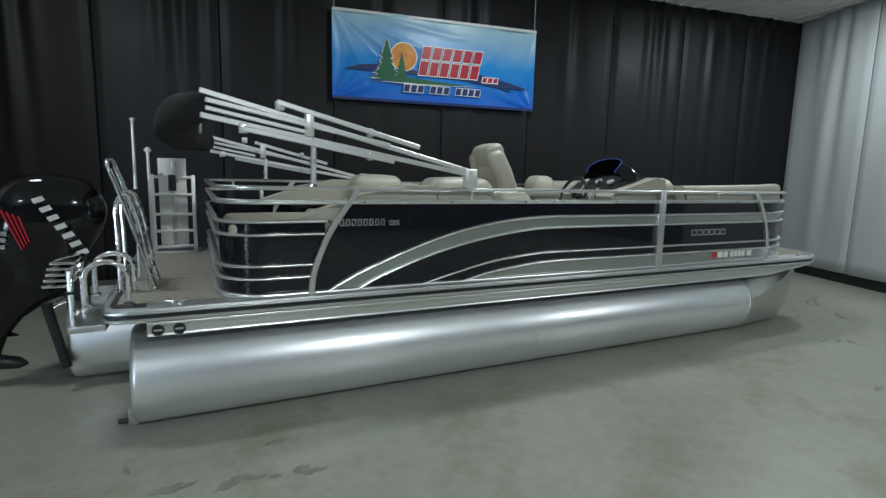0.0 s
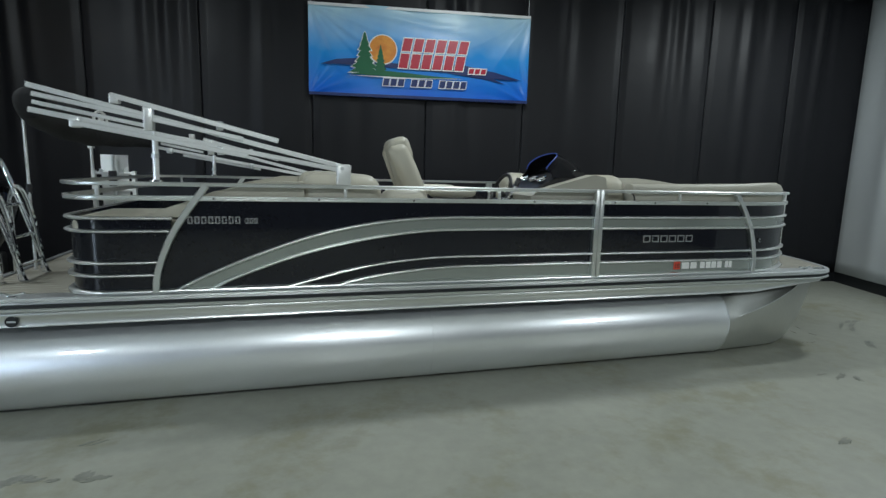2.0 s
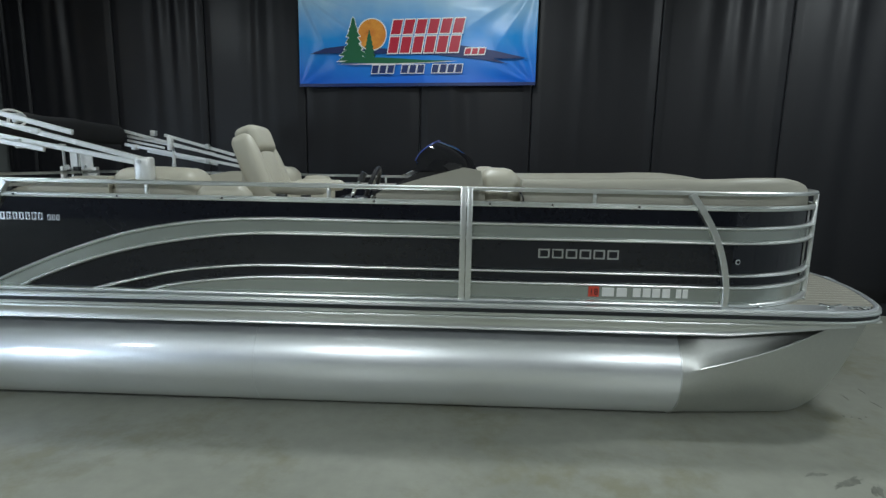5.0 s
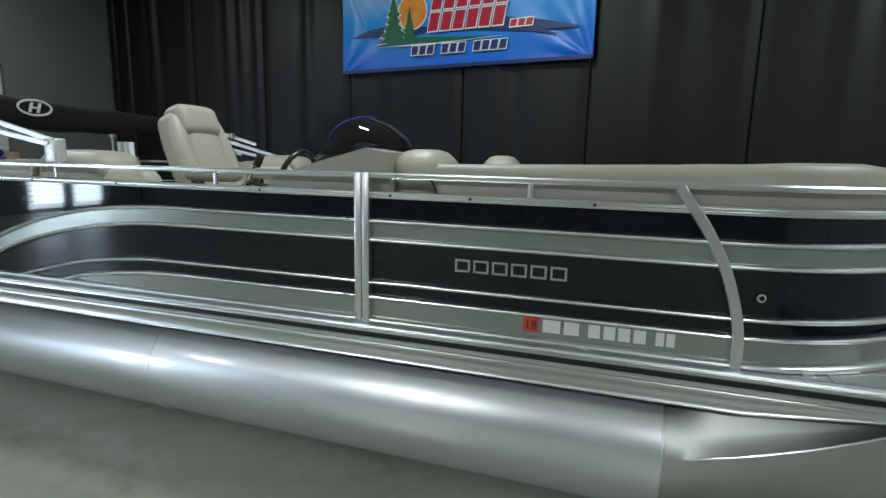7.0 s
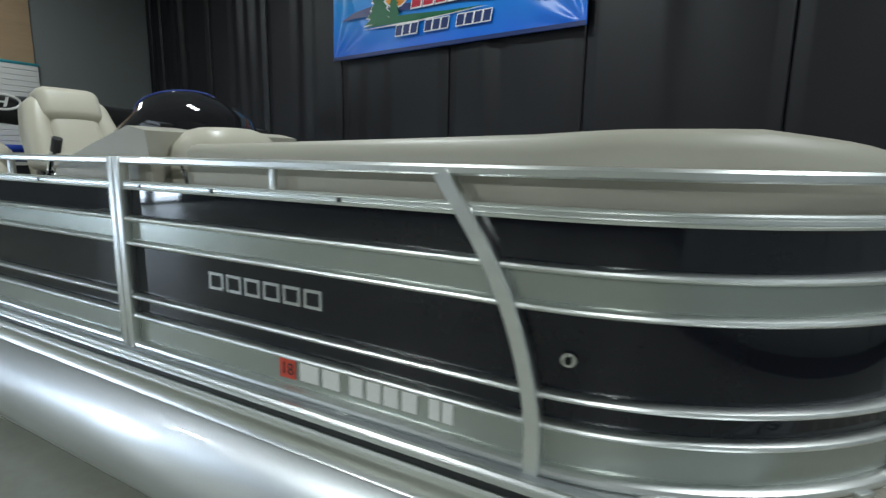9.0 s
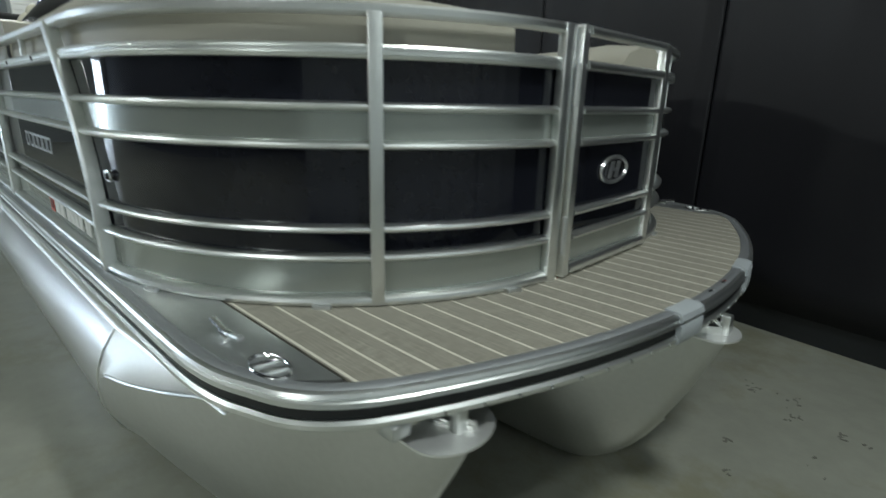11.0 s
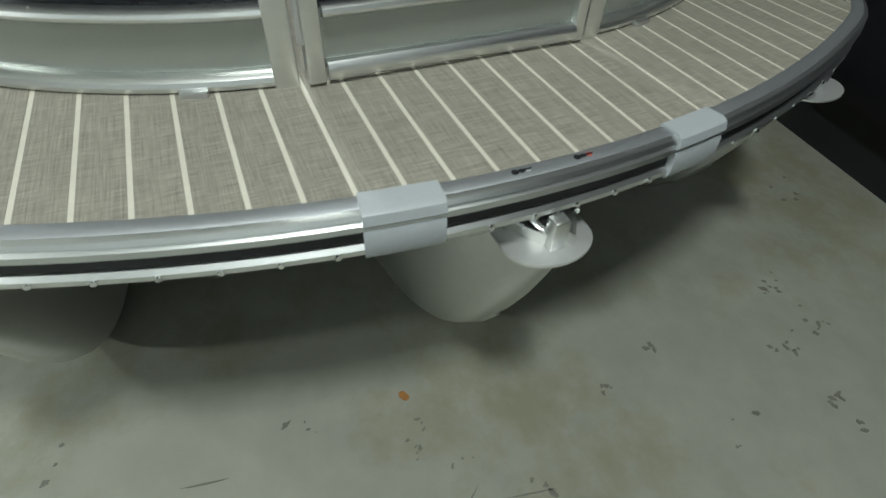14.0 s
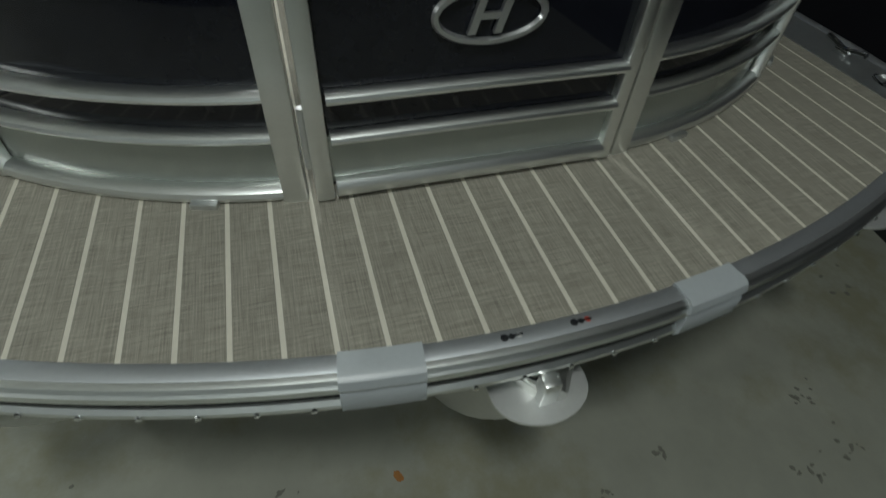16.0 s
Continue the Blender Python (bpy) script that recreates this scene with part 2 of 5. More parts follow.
def boxm(x0, y0, z0, x1, y1, z1, bev=0.0, seg=2, bm=None, m=None):
    b2 = bmesh.new()
    bmesh.ops.create_cube(b2, size=1)
    for v in b2.verts:
        v.co = Vector(((x0 + x1) / 2 + v.co.x * (x1 - x0), (y0 + y1) / 2 + v.co.y * (y1 - y0), (z0 + z1) / 2 + v.co.z * (z1 - z0)))
    if bev:
        bmesh.ops.bevel(b2, geom=list(b2.edges), offset=bev, segments=seg, affect="EDGES", profile=0.5)
    if m is not None:
        bmesh.ops.transform(b2, matrix=m, verts=b2.verts)
    return join(bm, b2)


def join(bm, b2):
    if bm is None:
        return b2
    me = bpy.data.meshes.new("tmp")
    b2.to_mesh(me)
    b2.free()
    bm.from_mesh(me)
    bpy.data.meshes.remove(me)
    return bm


def loft(rings, closed=True, caps=True, bm=None):
    bm = bm or bmesh.new()
    vs = [[bm.verts.new(p) for p in r] for r in rings]
    n = len(rings[0])
    for a, b in zip(vs, vs[1:]):
        for i in range(n if closed else n - 1):
            j = (i + 1) % n
            bm.faces.new((a[i], a[j], b[j], b[i]))
    if caps and closed:
        bm.faces.new(vs[0][::-1])
        bm.faces.new(vs[-1])
    return bm


def frames(path, loop=False):
    """Tangent, level side and upper direction at each point of a path."""
    out, n = [], len(path)
    for i, p in enumerate(path):
        a = path[(i - 1) % n] if (loop or i) else p
        b = path[(i + 1) % n] if (loop or i < n - 1) else p
        t = (Vector(b) - Vector(a)).normalized()
        out.append((Vector(p), t))
    return out


def sweep(path, prof, loop=False, bm=None, side=None):
    """A profile of (out, up) pairs along a path; out is level and square to the path, or the given side."""
    bm = bm or bmesh.new()
    rings = []
    for p, t in frames(path, loop):
        s = Vector(side) if side else Vector((t.y, -t.x, 0)).normalized()
        u = s.cross(t).normalized()
        if u.z < 0:
            u = -u
        rings.append([p + s * a + u * b for a, b in prof])
    if loop:
        rings.append(rings[0])
    if loop:
        vs = [[bm.verts.new(q) for q in r] for r in rings[:-1]]
        n = len(prof)
        for k in range(len(vs)):
            a, b = vs[k], vs[(k + 1) % len(vs)]
            for i in range(n):
                j = (i + 1) % n
                bm.faces.new((a[i], a[j], b[j], b[i]))
        return bm
    return loft(rings, True, True, bm)


def tube(path, r, seg=10, bm=None, loop=False):
    """A round tube along any path."""
    bm = bm or bmesh.new()
    rings, ref = [], None
    for p, t in frames(path, loop):
        if ref is None:
            ref = Vector((0, 0, 1)) if abs(t.z) < 0.9 else Vector((1, 0, 0))
        s = t.cross(ref).normalized()
        u = s.cross(t).normalized()
        ref = u
        rings.append([p + s * r * math.cos(k * math.tau / seg) + u * r * math.sin(k * math.tau / seg) for k in range(seg)])
    if loop:
        rings.append(rings[0])
        b2 = loft(rings, True, False, bm)
        bmesh.ops.remove_doubles(b2, verts=b2.verts, dist=1e-5)
        return b2
    return loft(rings, True, True, bm)


def disc(c, r, axis, depth, seg=24, bm=None, bev=0.0):
    """A round plate of that depth, centred on c."""
    b2 = bmesh.new()
    bmesh.ops.create_cone(b2, cap_ends=True, segments=seg, radius1=r, radius2=r, depth=depth)
    if bev:
        bmesh.ops.bevel(b2, geom=[e for e in b2.edges if len(e.link_faces) == 2 and e.calc_face_angle(0) > 1], offset=bev, segments=2, affect="EDGES")
    q = Vector((0, 0, 1)).rotation_difference(Vector(axis)).to_matrix().to_4x4()
    bmesh.ops.transform(b2, matrix=Matrix.Translation(c) @ q, verts=b2.verts)
    return join(bm, b2)


def bez(pts, n=8):
    """A smooth curve through the given points."""
    P = [Vector(p) for p in pts]
    P = [P[0] * 2 - P[1]] + P + [P[-1] * 2 - P[-2]]
    out = []
    for i in range(1, len(P) - 2):
        a, b, c, d = P[i - 1:i + 3]
        for k in range(n):
            t = k / n
            out.append(0.5 * ((2 * b) + (c - a) * t + (2 * a - 5 * b + 4 * c - d) * t * t + (3 * b - a - 3 * c + d) * t ** 3))
    out.append(P[-2])
    return out


def prism(poly, axis, a, b, bm=None):
    """A flat outline pushed through from a to b along an axis: 'y' takes (x, z) outlines, 'z' takes (x, y)."""
    f = (lambda p, v: (p[0], v, p[1])) if axis == "y" else (lambda p, v: (p[0], p[1], v)) if axis == "z" else (lambda p, v: (v, p[0], p[1]))
    return loft([[f(p, a) for p in poly], [f(p, b) for p in poly]], True, True, bm)


def cushion(x0, y0, z0, x1, y1, z1, r=0.05, puff=0.012):
    """A stuffed block: rounded edges and slightly swollen faces."""
    b = boxm(x0, y0, z0, x1, y1, z1, min(r, 0.45 * min(x1 - x0, y1 - y0, z1 - z0)), 4)
    c = Vector(((x0 + x1) / 2, (y0 + y1) / 2, (z0 + z1) / 2))
    h = Vector(((x1 - x0) / 2, (y1 - y0) / 2, (z1 - z0) / 2))
    bmesh.ops.subdivide_edges(b, edges=[e for e in b.edges if e.calc_length() > 0.12], cuts=3, use_grid_fill=True)
    for v in b.verts:
        d = v.co - c
        q = [min(1, abs(d[k]) / h[k]) for k in range(3)]
        for k in range(3):
            o = [j for j in range(3) if j != k]
            if q[k] > 0.9:
                v.co[k] += math.copysign(puff * (1 - q[o[0]] ** 2) * (1 - q[o[1]] ** 2), d[k])
    return b


RD = [(0.0, -0.5), (0.55, -0.45), (0.9, -0.25), (1.0, 0.0), (0.9, 0.25), (0.55, 0.45), (0.0, 0.5), (-0.3, 0.45), (-0.3, -0.45)]


def rail_profile(out, tall):
    return [(a * out, b * tall) for a, b in RD]

# ---- the hall ----
def structure(name, bm, mat, label="", parent=None, **kw):
    ob = link(name, bm, mat, parent, **kw)
    return tagged(ob, label, "", "", "structure")


FZ = -0.035                                 # the floor, under the hulls
MB = pose(2.751, 4.08, 0, 0, 0, -8.15)      # back wall: x along it to the east, y into it
ME = pose(11.5, 2.83, 0, 0, 0, -108.5)      # east curtain: x along it towards the south
floor = structure("floor", boxm(-10, -12, -0.2, 14, 7, FZ), "floor", "worn grey-green sealed concrete floor", smooth=False)
bm = boxm(-10, -12, CEIL, 14, 7, CEIL + 0.1)
for i in range(80):
    boxm(-10 + i * 0.3, -12, CEIL - 0.02, -9.93 + i * 0.3, 7, CEIL + 0.01, bm=bm)
structure("ceiling", bm, "ceiling", "white ribbed steel ceiling", smooth=False)
structure("wall_north", boxm(-5.4, 0.14, FZ, 9.6, 0.34, CEIL, m=MB), "wall_grey", "plain wall behind the black curtains", smooth=False)
# Unseen walls added to close the hall, dark to cut panel reflections and bounce.
structure("wall_south", boxm(-9.2, -11.2, FZ, 12.5, -11.0, CEIL), "wall_dark", "unseen dark grey wall added to close the hall", smooth=False)
structure("wall_east", boxm(12.3, -11, FZ, 12.5, 4, CEIL), "wall_dark", "unseen dark grey wall added to close the hall", smooth=False)
wall_w = structure("wall_west", boxm(-2.45, 1.2, FZ, -2.25, 5.1, CEIL), "wall_grey", "grey painted partition wall", smooth=False)
structure("wall_partition", boxm(-9.0, 1.2, FZ, -2.45, 1.4, CEIL), "wall_grey", "grey painted partition wall", smooth=False)
# far west wall with two glazed doors
bm = boxm(-9.2, -11.2, FZ, -9.0, -9.65, CEIL)
boxm(-9.2, -7.45, FZ, -9.0, 1.4, CEIL, bm=bm)
boxm(-9.2, -9.65, 2.3, -9.0, -7.45, CEIL, bm=bm)
boxm(-9.2, -8.68, FZ, -9.0, -8.5, 2.3, bm=bm)
structure("wall_far_west", bm, "wall_grey", "grey wall with two glazed doors", smooth=False)
for k, y0 in enumerate((-9.65, -8.5)):
    d = structure("door_%d" % (k + 1), boxm(-9.14, y0, 0.0, -9.06, y0 + 0.06, 2.3), "alu", "glazed door with a half-closed blind")
    y1 = y0 + (0.97 if k == 0 else 1.05)
    part("frame", boxm(-9.14, y1 - 0.06, 0, -9.06, y1, 2.3), "alu", d)
    part("pane", boxm(-9.115, y0 + 0.06, 0.05, -9.10, y1 - 0.06, 2.25), "daylight", d, "bright daylight pane")
    for i in range(14):
        part("blind_slat", boxm(-9.07, y0 + 0.08, 0.25 + i * 0.145, -9.06, y1 - 0.08, 0.29 + i * 0.145), "slat", d, smooth=False)
# slat board, trim and raw boarding on the west partition
sb = structure("slat_board", boxm(-2.25, 1.25, 0.1, -2.235, 3.05, 2.83), "slat", "white slatted display board")
for i in range(34):
    part("slat", boxm(-2.236, 1.25, 0.12 + i * 0.08, -2.222, 3.05, 0.19 + i * 0.08, 0.003, 1), "slat", sb, smooth=False)
structure("trim", boxm(-2.25, 1.25, 2.83, -2.215, 3.06, 2.87, 0.004), "teal", "teal strip over the slat board")
structure("upper_boarding", boxm(-2.25, 1.25, 2.87, -2.235, 3.02, CEIL - 0.02), "plywood", "raw plywood boarding", smooth=False)


def curtain(x0, x1, z0, z1, m, mat, parent, seed, deep=0.035, gathers=2):
    """One hanging panel: nearly flat, with a few gathers that fan out downwards from the top, and a hem."""
    rng = random.Random(seed)
    G = [(rng.uniform(0.15, 0.85), rng.uniform(-0.25, 0.25), rng.uniform(16, 30), rng.uniform(0.6, 1.2), rng.uniform(0.10, 0.22)) for _ in range(gathers)]
    p1, p2 = rng.uniform(0, 6), rng.uniform(0, 6)
    bm, nx, nz = bmesh.new(), 72, 22
    grid = []
    for j in range(nz + 1):
        v = j / nz
        row = []
        for i in range(nx + 1):
            u = i / nx
            y = 0.25 * math.sin(4 * u + p1 + 1.5 * v) + 0.12 * math.sin(11 * u + p2 - 2 * v)
            for c, lean, f, a, w in G:
                d = u - c - lean * (1 - v) * 0.4
                ww = w * (1.25 - 0.4 * v)
                y += a * math.exp(-(d / ww) ** 2) * math.sin(f * d / (1.35 - 0.5 * v)) * (0.12 + 0.88 * v ** 1.5)
            edge = min(1, u * 14, (1 - u) * 14)
            y = y * deep * (0.4 + 0.6 * edge) - 0.02 * edge
            row.append(bm.verts.new(m @ Vector((x0 + (x1 - x0) * u, y, z0 + (z1 - z0) * v))))
        grid.append(row)
    for a, b in zip(grid, grid[1:]):
        for i in range(nx):
            bm.faces.new((a[i], a[i + 1], b[i + 1], b[i]))
    ob = part("curtain_panel", bm, mat, parent, sharp=180)
    md = ob.modifiers.new("thick", "SOLIDIFY")
    md.thickness = 0.004
    return ob


cb_ = empty("back_curtain", "black vinyl curtain hung in panels along the wall", "curtain")
cb_["kind"] = "structure"
SEAMS = [-5.0, -4.45, -2.95, -1.47, 0.03, 1.66, 3.13, 4.65, 6.1, 7.53, 8.85]
for k, (a, b) in enumerate(zip(SEAMS, SEAMS[1:])):
    curtain(a + 0.004, b - 0.004, 0.13, CEIL - 0.01, MB, "curtain", cb_, k + 3, 0.034 if k % 2 else 0.024)
part("hem_board", boxm(-5.0, 0.0, FZ, 8.85, 0.1, 0.13, m=MB), "rubber", cb_, "black base strip under the curtain", smooth=False)
ce_ = empty("east_curtain", "pale grey curtain with a black foot strip", "curtain")
ce_["kind"] = "structure"
for k in range(4):
    curtain(k * 1.6 + 0.004, k * 1.6 + 1.596, 0.14, CEIL - 0.01, ME, "light_curtain", ce_, k + 40, 0.055)
part("foot_strip", boxm(0, 0.0, FZ, 6.4, 0.06, 0.14, m=ME), "rubber", ce_, "black foot strip", smooth=False)

# a chest with a folded blue cover beside the slat board
chest = empty("storage_chest", "dark storage chest with a plywood end against the wall", "chest")
part("body", boxm(-2.20, 1.50, FZ, -1.78, 2.80, 1.40, 0.01), "plastic", chest)
part("lid", boxm(-2.21, 1.49, 1.40, -1.76, 2.81, 1.43, 0.008), "plastic", chest)
part("end_panel", boxm(-2.20, 2.81, FZ, -1.78, 2.90, 1.62, 0.006), "plywood", chest, "raw plywood end panel")
cover = empty("folded_cover", "folded blue vinyl cover lying on the chest", "cover")
part("fold", cushion(-2.18, 1.62, 1.432, -1.80, 2.78, 1.55, 0.05, 0.012), "cover_blue", cover)
part("fold", cushion(-2.17, 1.70, 1.548, -1.83, 2.74, 1.66, 0.05, 0.012), "cover_blue", cover)

# lamps under the ceiling
fix = None
for lx, ly, share in LAMPS:
    if fix is None:
        fix = empty("bay_lamp", "white high-bay lamp fixed to the ceiling", "ceiling lamp", "bay lamps under the ceiling")
        part("housing", boxm(-0.38, -0.16, -0.08, 0.38, 0.16, -0.0, 0.01), "ceiling", fix)
        for sx in (-0.38, 0.38):
            part("end_cap", boxm(sx - 0.02, -0.17, -0.1, sx + 0.02, 0.17, -0.01, 0.005), "ceiling", fix)
        fix.location = (lx, ly, CEIL)
    else:
        copy_thing(fix, pose(lx, ly, CEIL))

# ---- the banner ----
ban = empty("banner", "glossy blue vinyl banner with a printed sunset badge", "banner")
ban.matrix_world = MB @ Matrix.Translation((0, -0.10, 2.71))
BW, BH = 3.165, 1.225
CREASES = [(0, 7, 1.9, 0.007), (0, 19, 1.5, 0.008), (0, 33, 1.2, 0.010), (0, 44, 0.9, 0.008), (0, 62, 0.8, 0.006), (1, 10, 1.0, 0.006), (1, 30, 0.8, 0.006), (1, 56, 0.7, 0.005)]
bm, rows = bmesh.new(), []
for j in range(61):
    rr = []
    for i in range(151):
        u, v = i / 150, j / 60
        y = 0.010 * math.sin(7 * u + 2 * v) + 0.02 * math.exp(-5 * (1 - v)) * math.sin(16 * u)
        for cx, cz in ((0, 1), (1, 0), (0, 0), (1, 1)):
            du, dv = abs(u - cx) * BW, abs(v - cz) * BH
            d = math.hypot(du, dv)
            y += 0.016 * math.exp(-1.6 * d) * math.sin(11 * math.atan2(dv, du + 1e-6)) * min(1, d * 5)
        # pulled creases running out from the top corners
        for cx, deg, reach, amp in CREASES:
            du, dv = (u if cx == 0 else 1 - u) * BW, (1 - v) * BH
            along = du * math.cos(radians(deg)) + dv * math.sin(radians(deg))
            off = (du * math.sin(radians(deg)) - dv * math.cos(radians(deg))) / (0.016 + 0.02 * along)
            if along > 0:
                y -= (2.6 if cx == 0 else 1.6) * amp * math.exp(-off * off) * min(1, along * 6) * math.exp(-((along / reach) ** 2))
        rr.append(bm.verts.new((u * BW, y, v * BH + 0.012 * math.sin(3.1 * u) * (v - 0.5))))
    rows.append(rr)
for a, b in zip(rows, rows[1:]):
    for i in range(150):
        bm.faces.new((a[i], a[i + 1], b[i + 1], b[i]))
sheet = part("sheet", bm, "banner", ban, sharp=180)
sheet.modifiers.new("thick", "SOLIDIFY").thickness = 0.003
for zz in (0.015, BH - 0.015):
    part("hem", boxm(0, -0.022, zz - 0.02, BW, -0.017, zz + 0.02, 0.001, 1), "print_white" if zz > 1 else "print_navy", ban)
for gx in (0.03, BW - 0.03):
    part("cord", tube([(gx, 0, BH - 0.03), (gx, 0.01, 1.95)], 0.004, 6), "print_white", ban)


def flat(name, poly, mat, y=-0.024, t=0.003):
    return part(name, prism(poly, "y", y, y + t), mat, ban, smooth=False)


def px(x, y):
    """Badge places, from 0..1 across and down the sheet."""
    return (x * BW, (1 - y) * BH)


def blob(cx, cy, rx, rz, n=40, wob=0.0, seed=1):
    rng = random.Random(seed)
    return [(cx + rx * math.cos(a) * (1 + wob * rng.uniform(-1, 1)), cy + rz * math.sin(a) * (1 + wob * rng.uniform(-1, 1))) for a in [k * math.tau / n for k in range(n)]]


sx, sz = px(0.325, 0.47)
flat("sun_rim", blob(sx, sz, 0.205, 0.205), "print_white", -0.026)
flat("sun", blob(sx, sz, 0.19, 0.19), "orange", -0.029)


def fir(cx, base, top, w, mat, y, grow=0.0, seed=2):
    rng = random.Random(seed)
    n, left, right = 7, [], []
    for k in range(n):
        z = base + (top - base) * k / n
        half = w * (1 - k / n) * rng.uniform(0.85, 1.1) + grow
        left += [(cx - half, z - grow), (cx - half * 0.55, z + (top - base) / n * 0.75)]
        right += [(cx + half, z - grow), (cx + half * 0.55, z + (top - base) / n * 0.75)]
    return flat("fir", right + [(cx, top + grow)] + left[::-1], mat, y)


b0 = px(0, 0.735)[1]
fir(0.245 * BW, b0, px(0, 0.29)[1], 0.21, "print_white", -0.031, 0.014)
fir(0.245 * BW, b0, px(0, 0.29)[1], 0.20, "green", -0.034)
fir(0.315 * BW, b0, px(0, 0.42)[1], 0.10, "green", -0.036, seed=5)
flat("meadow", [px(0.18, 0.755), px(0.30, 0.70), px(0.42, 0.715), px(0.55, 0.74), px(0.68, 0.75), px(0.55, 0.765), px(0.40, 0.77)], "green", -0.038)
flat("meadow_rim", [px(0.17, 0.77), px(0.40, 0.785), px(0.69, 0.757), px(0.55, 0.752), px(0.40, 0.765)], "print_white", -0.033)
flat("lake_swash", [px(0.05, 0.66), px(0.12, 0.60), px(0.22, 0.575), px(0.40, 0.62), px(0.70, 0.60), px(0.84, 0.66), px(0.97, 0.74), px(0.83, 0.735), px(0.89, 0.79), px(0.78, 0.74), px(0.60, 0.69), px(0.30, 0.66), px(0.12, 0.655)], "print_navy", -0.025)
for n_, x0, x1, z0, z1, sl, mat in ((6, 0.408, 0.715, 0.335, 0.475, 0.012, "print_red"), (6, 0.395, 0.70, 0.505, 0.665, 0.012, "print_red"), (3, 0.715, 0.80, 0.635, 0.69, 0.005, "print_red")):
    w = (x1 - x0) / n_
    for k in range(n_):
        a, b = x0 + k * w, x0 + k * w + w * 0.76
        q = [px(a - 0.004, z1 + 0.012), px(b + 0.004, z1 + 0.012), px(b + sl + 0.004, z0 - 0.012), px(a + sl - 0.004, z0 - 0.012)]
        flat("letter_rim", q, "print_white", -0.040)
        flat("letter_bar", [px(a, z1), px(b, z1), px(b + sl, z0), px(a + sl, z0)], mat, -0.043)
for x0, x1, n_ in ((0.325, 0.425, 3), (0.452, 0.552, 3), (0.58, 0.71, 4)):
    w = (x1 - x0) / n_
    for k in range(n_):
        a, b = x0 + k * w, x0 + k * w + w * 0.78
        flat("number_rim", [px(a - 0.003, 0.878), px(b + 0.003, 0.878), px(b + 0.009, 0.782), px(a + 0.003, 0.782)], "print_white", -0.040)
        flat("number_bar", [px(a, 0.87), px(b, 0.87), px(b + 0.006, 0.79), px(a + 0.006, 0.79)], "print_navy", -0.043)

# ---- marks on the floor ----
def mark(name, cx, cy, rx, ry, turn, mat, seed, wob=0.35, n=22):
    c, s = math.cos(turn), math.sin(turn)
    poly = [(cx + p * c - q * s, cy + p * s + q * c) for p, q in blob(0, 0, rx, ry, n, wob, seed)]
    mark.n = (mark.n + 1) % 7
    return part(name, prism(poly, "z", FZ - 0.001, FZ + 0.0010 + 0.0002 * mark.n), mat, floor, smooth=False)


mark.n = 0


def shifted(y):
    return y + 0.03 + (y - 1.10) * 0.042 if y > 0.3 else y


mark("rust_mark", 7.967, 1.157, 0.018, 0.012, 0.5, "rust", 1, 0.15)
rng = random.Random(11)
for cx, cy, n_, spread in ((8.118, 1.10, 5, 0.012), (8.052, 1.141, 3, 0.008), (8.19, 1.185, 3, 0.02), (8.06, 2.40, 9, 0.03), (8.244, 2.414, 7, 0.03), (8.277, 2.28, 8, 0.03), (8.50, 2.236, 6, 0.03),
                           (8.113, 1.86, 4, 0.012), (8.169, 1.66, 5, 0.012), (7.955, 0.86, 4, 0.03), (8.33, 1.35, 3, 0.015), (7.82, 0.36, 4, 0.04), (8.45, 1.9, 4, 0.05), (7.7, 2.9, 5, 0.05)):
    for k in range(n_):
        r = rng.uniform(0.002, 0.008)
        mark("scuff", cx + rng.gauss(0, spread), shifted(cy) + rng.gauss(0, spread), r * rng.uniform(0.8, 2.2), r, rng.uniform(0, 3), "scuff", k + int(cx * 100), 0.5, 12)
for x0, y0, ln, tn in ((8.34, 1.36, 0.06, 1.35), (8.30, 1.2, 0.05, 2.2), (8.22, 0.75, 0.04, 1.5), (8.0, 0.62, 0.05, 1.4), (8.15, 0.5, 0.04, 1.7)):
    mark("scratch", x0, y0, ln, 0.0022, tn, "scuff", int(x0 * 77), 0.3, 16)
for cx, cy, rx, ry, tn in ((0.495, -0.324, 0.015, 0.055, 0.2), (0.70, -0.59, 0.075, 0.035, 0.3), (0.80, -0.62, 0.05, 0.02, 0.4), (1.03, -0.69, 0.085, 0.03, 0.35), (1.13, -0.69, 0.06, 0.018, 0.2), (1.38, -0.70, 0.07, 0.045, 0.9), (1.45, -0.76, 0.05, 0.02, 0.3), (1.26, -0.71, 0.05, 0.012, 0.1),
                           (1.30, -0.33, 0.06, 0.008, 0.4), (9.0, 0.70, 0.20, 0.02, 0.5), (8.85, 0.55, 0.12, 0.015, 0.6), (9.25, 0.82, 0.14, 0.02, 0.4), (7.20, -0.52, 0.12, 0.022, 0.5), (7.30, -0.60, 0.07, 0.018, 0.9), (7.08, -0.45, 0.05, 0.012, 0.3), (6.05, -1.40, 0.10, 0.02, 0.4), (8.45, 0.1, 0.14, 0.02, 0.7)):
    for k in range(3):
        mark("stain", cx + rng.gauss(0, rx * 0.4), cy + rng.gauss(0, ry * 0.6), rx * rng.uniform(0.4, 0.9), ry * rng.uniform(0.5, 1.0), tn + rng.uniform(-0.2, 0.2), "stain", int(cx * 31) + k, 0.45, 26)

# ---- the boat ----
YC = 1.38
boat = empty("pontoon_boat", "silver three-hull pontoon boat with gloss black fence panels", "boat")


def flip(bm):
    for v in bm.verts:
        v.co.y = 2 * YC - v.co.y
    return bm


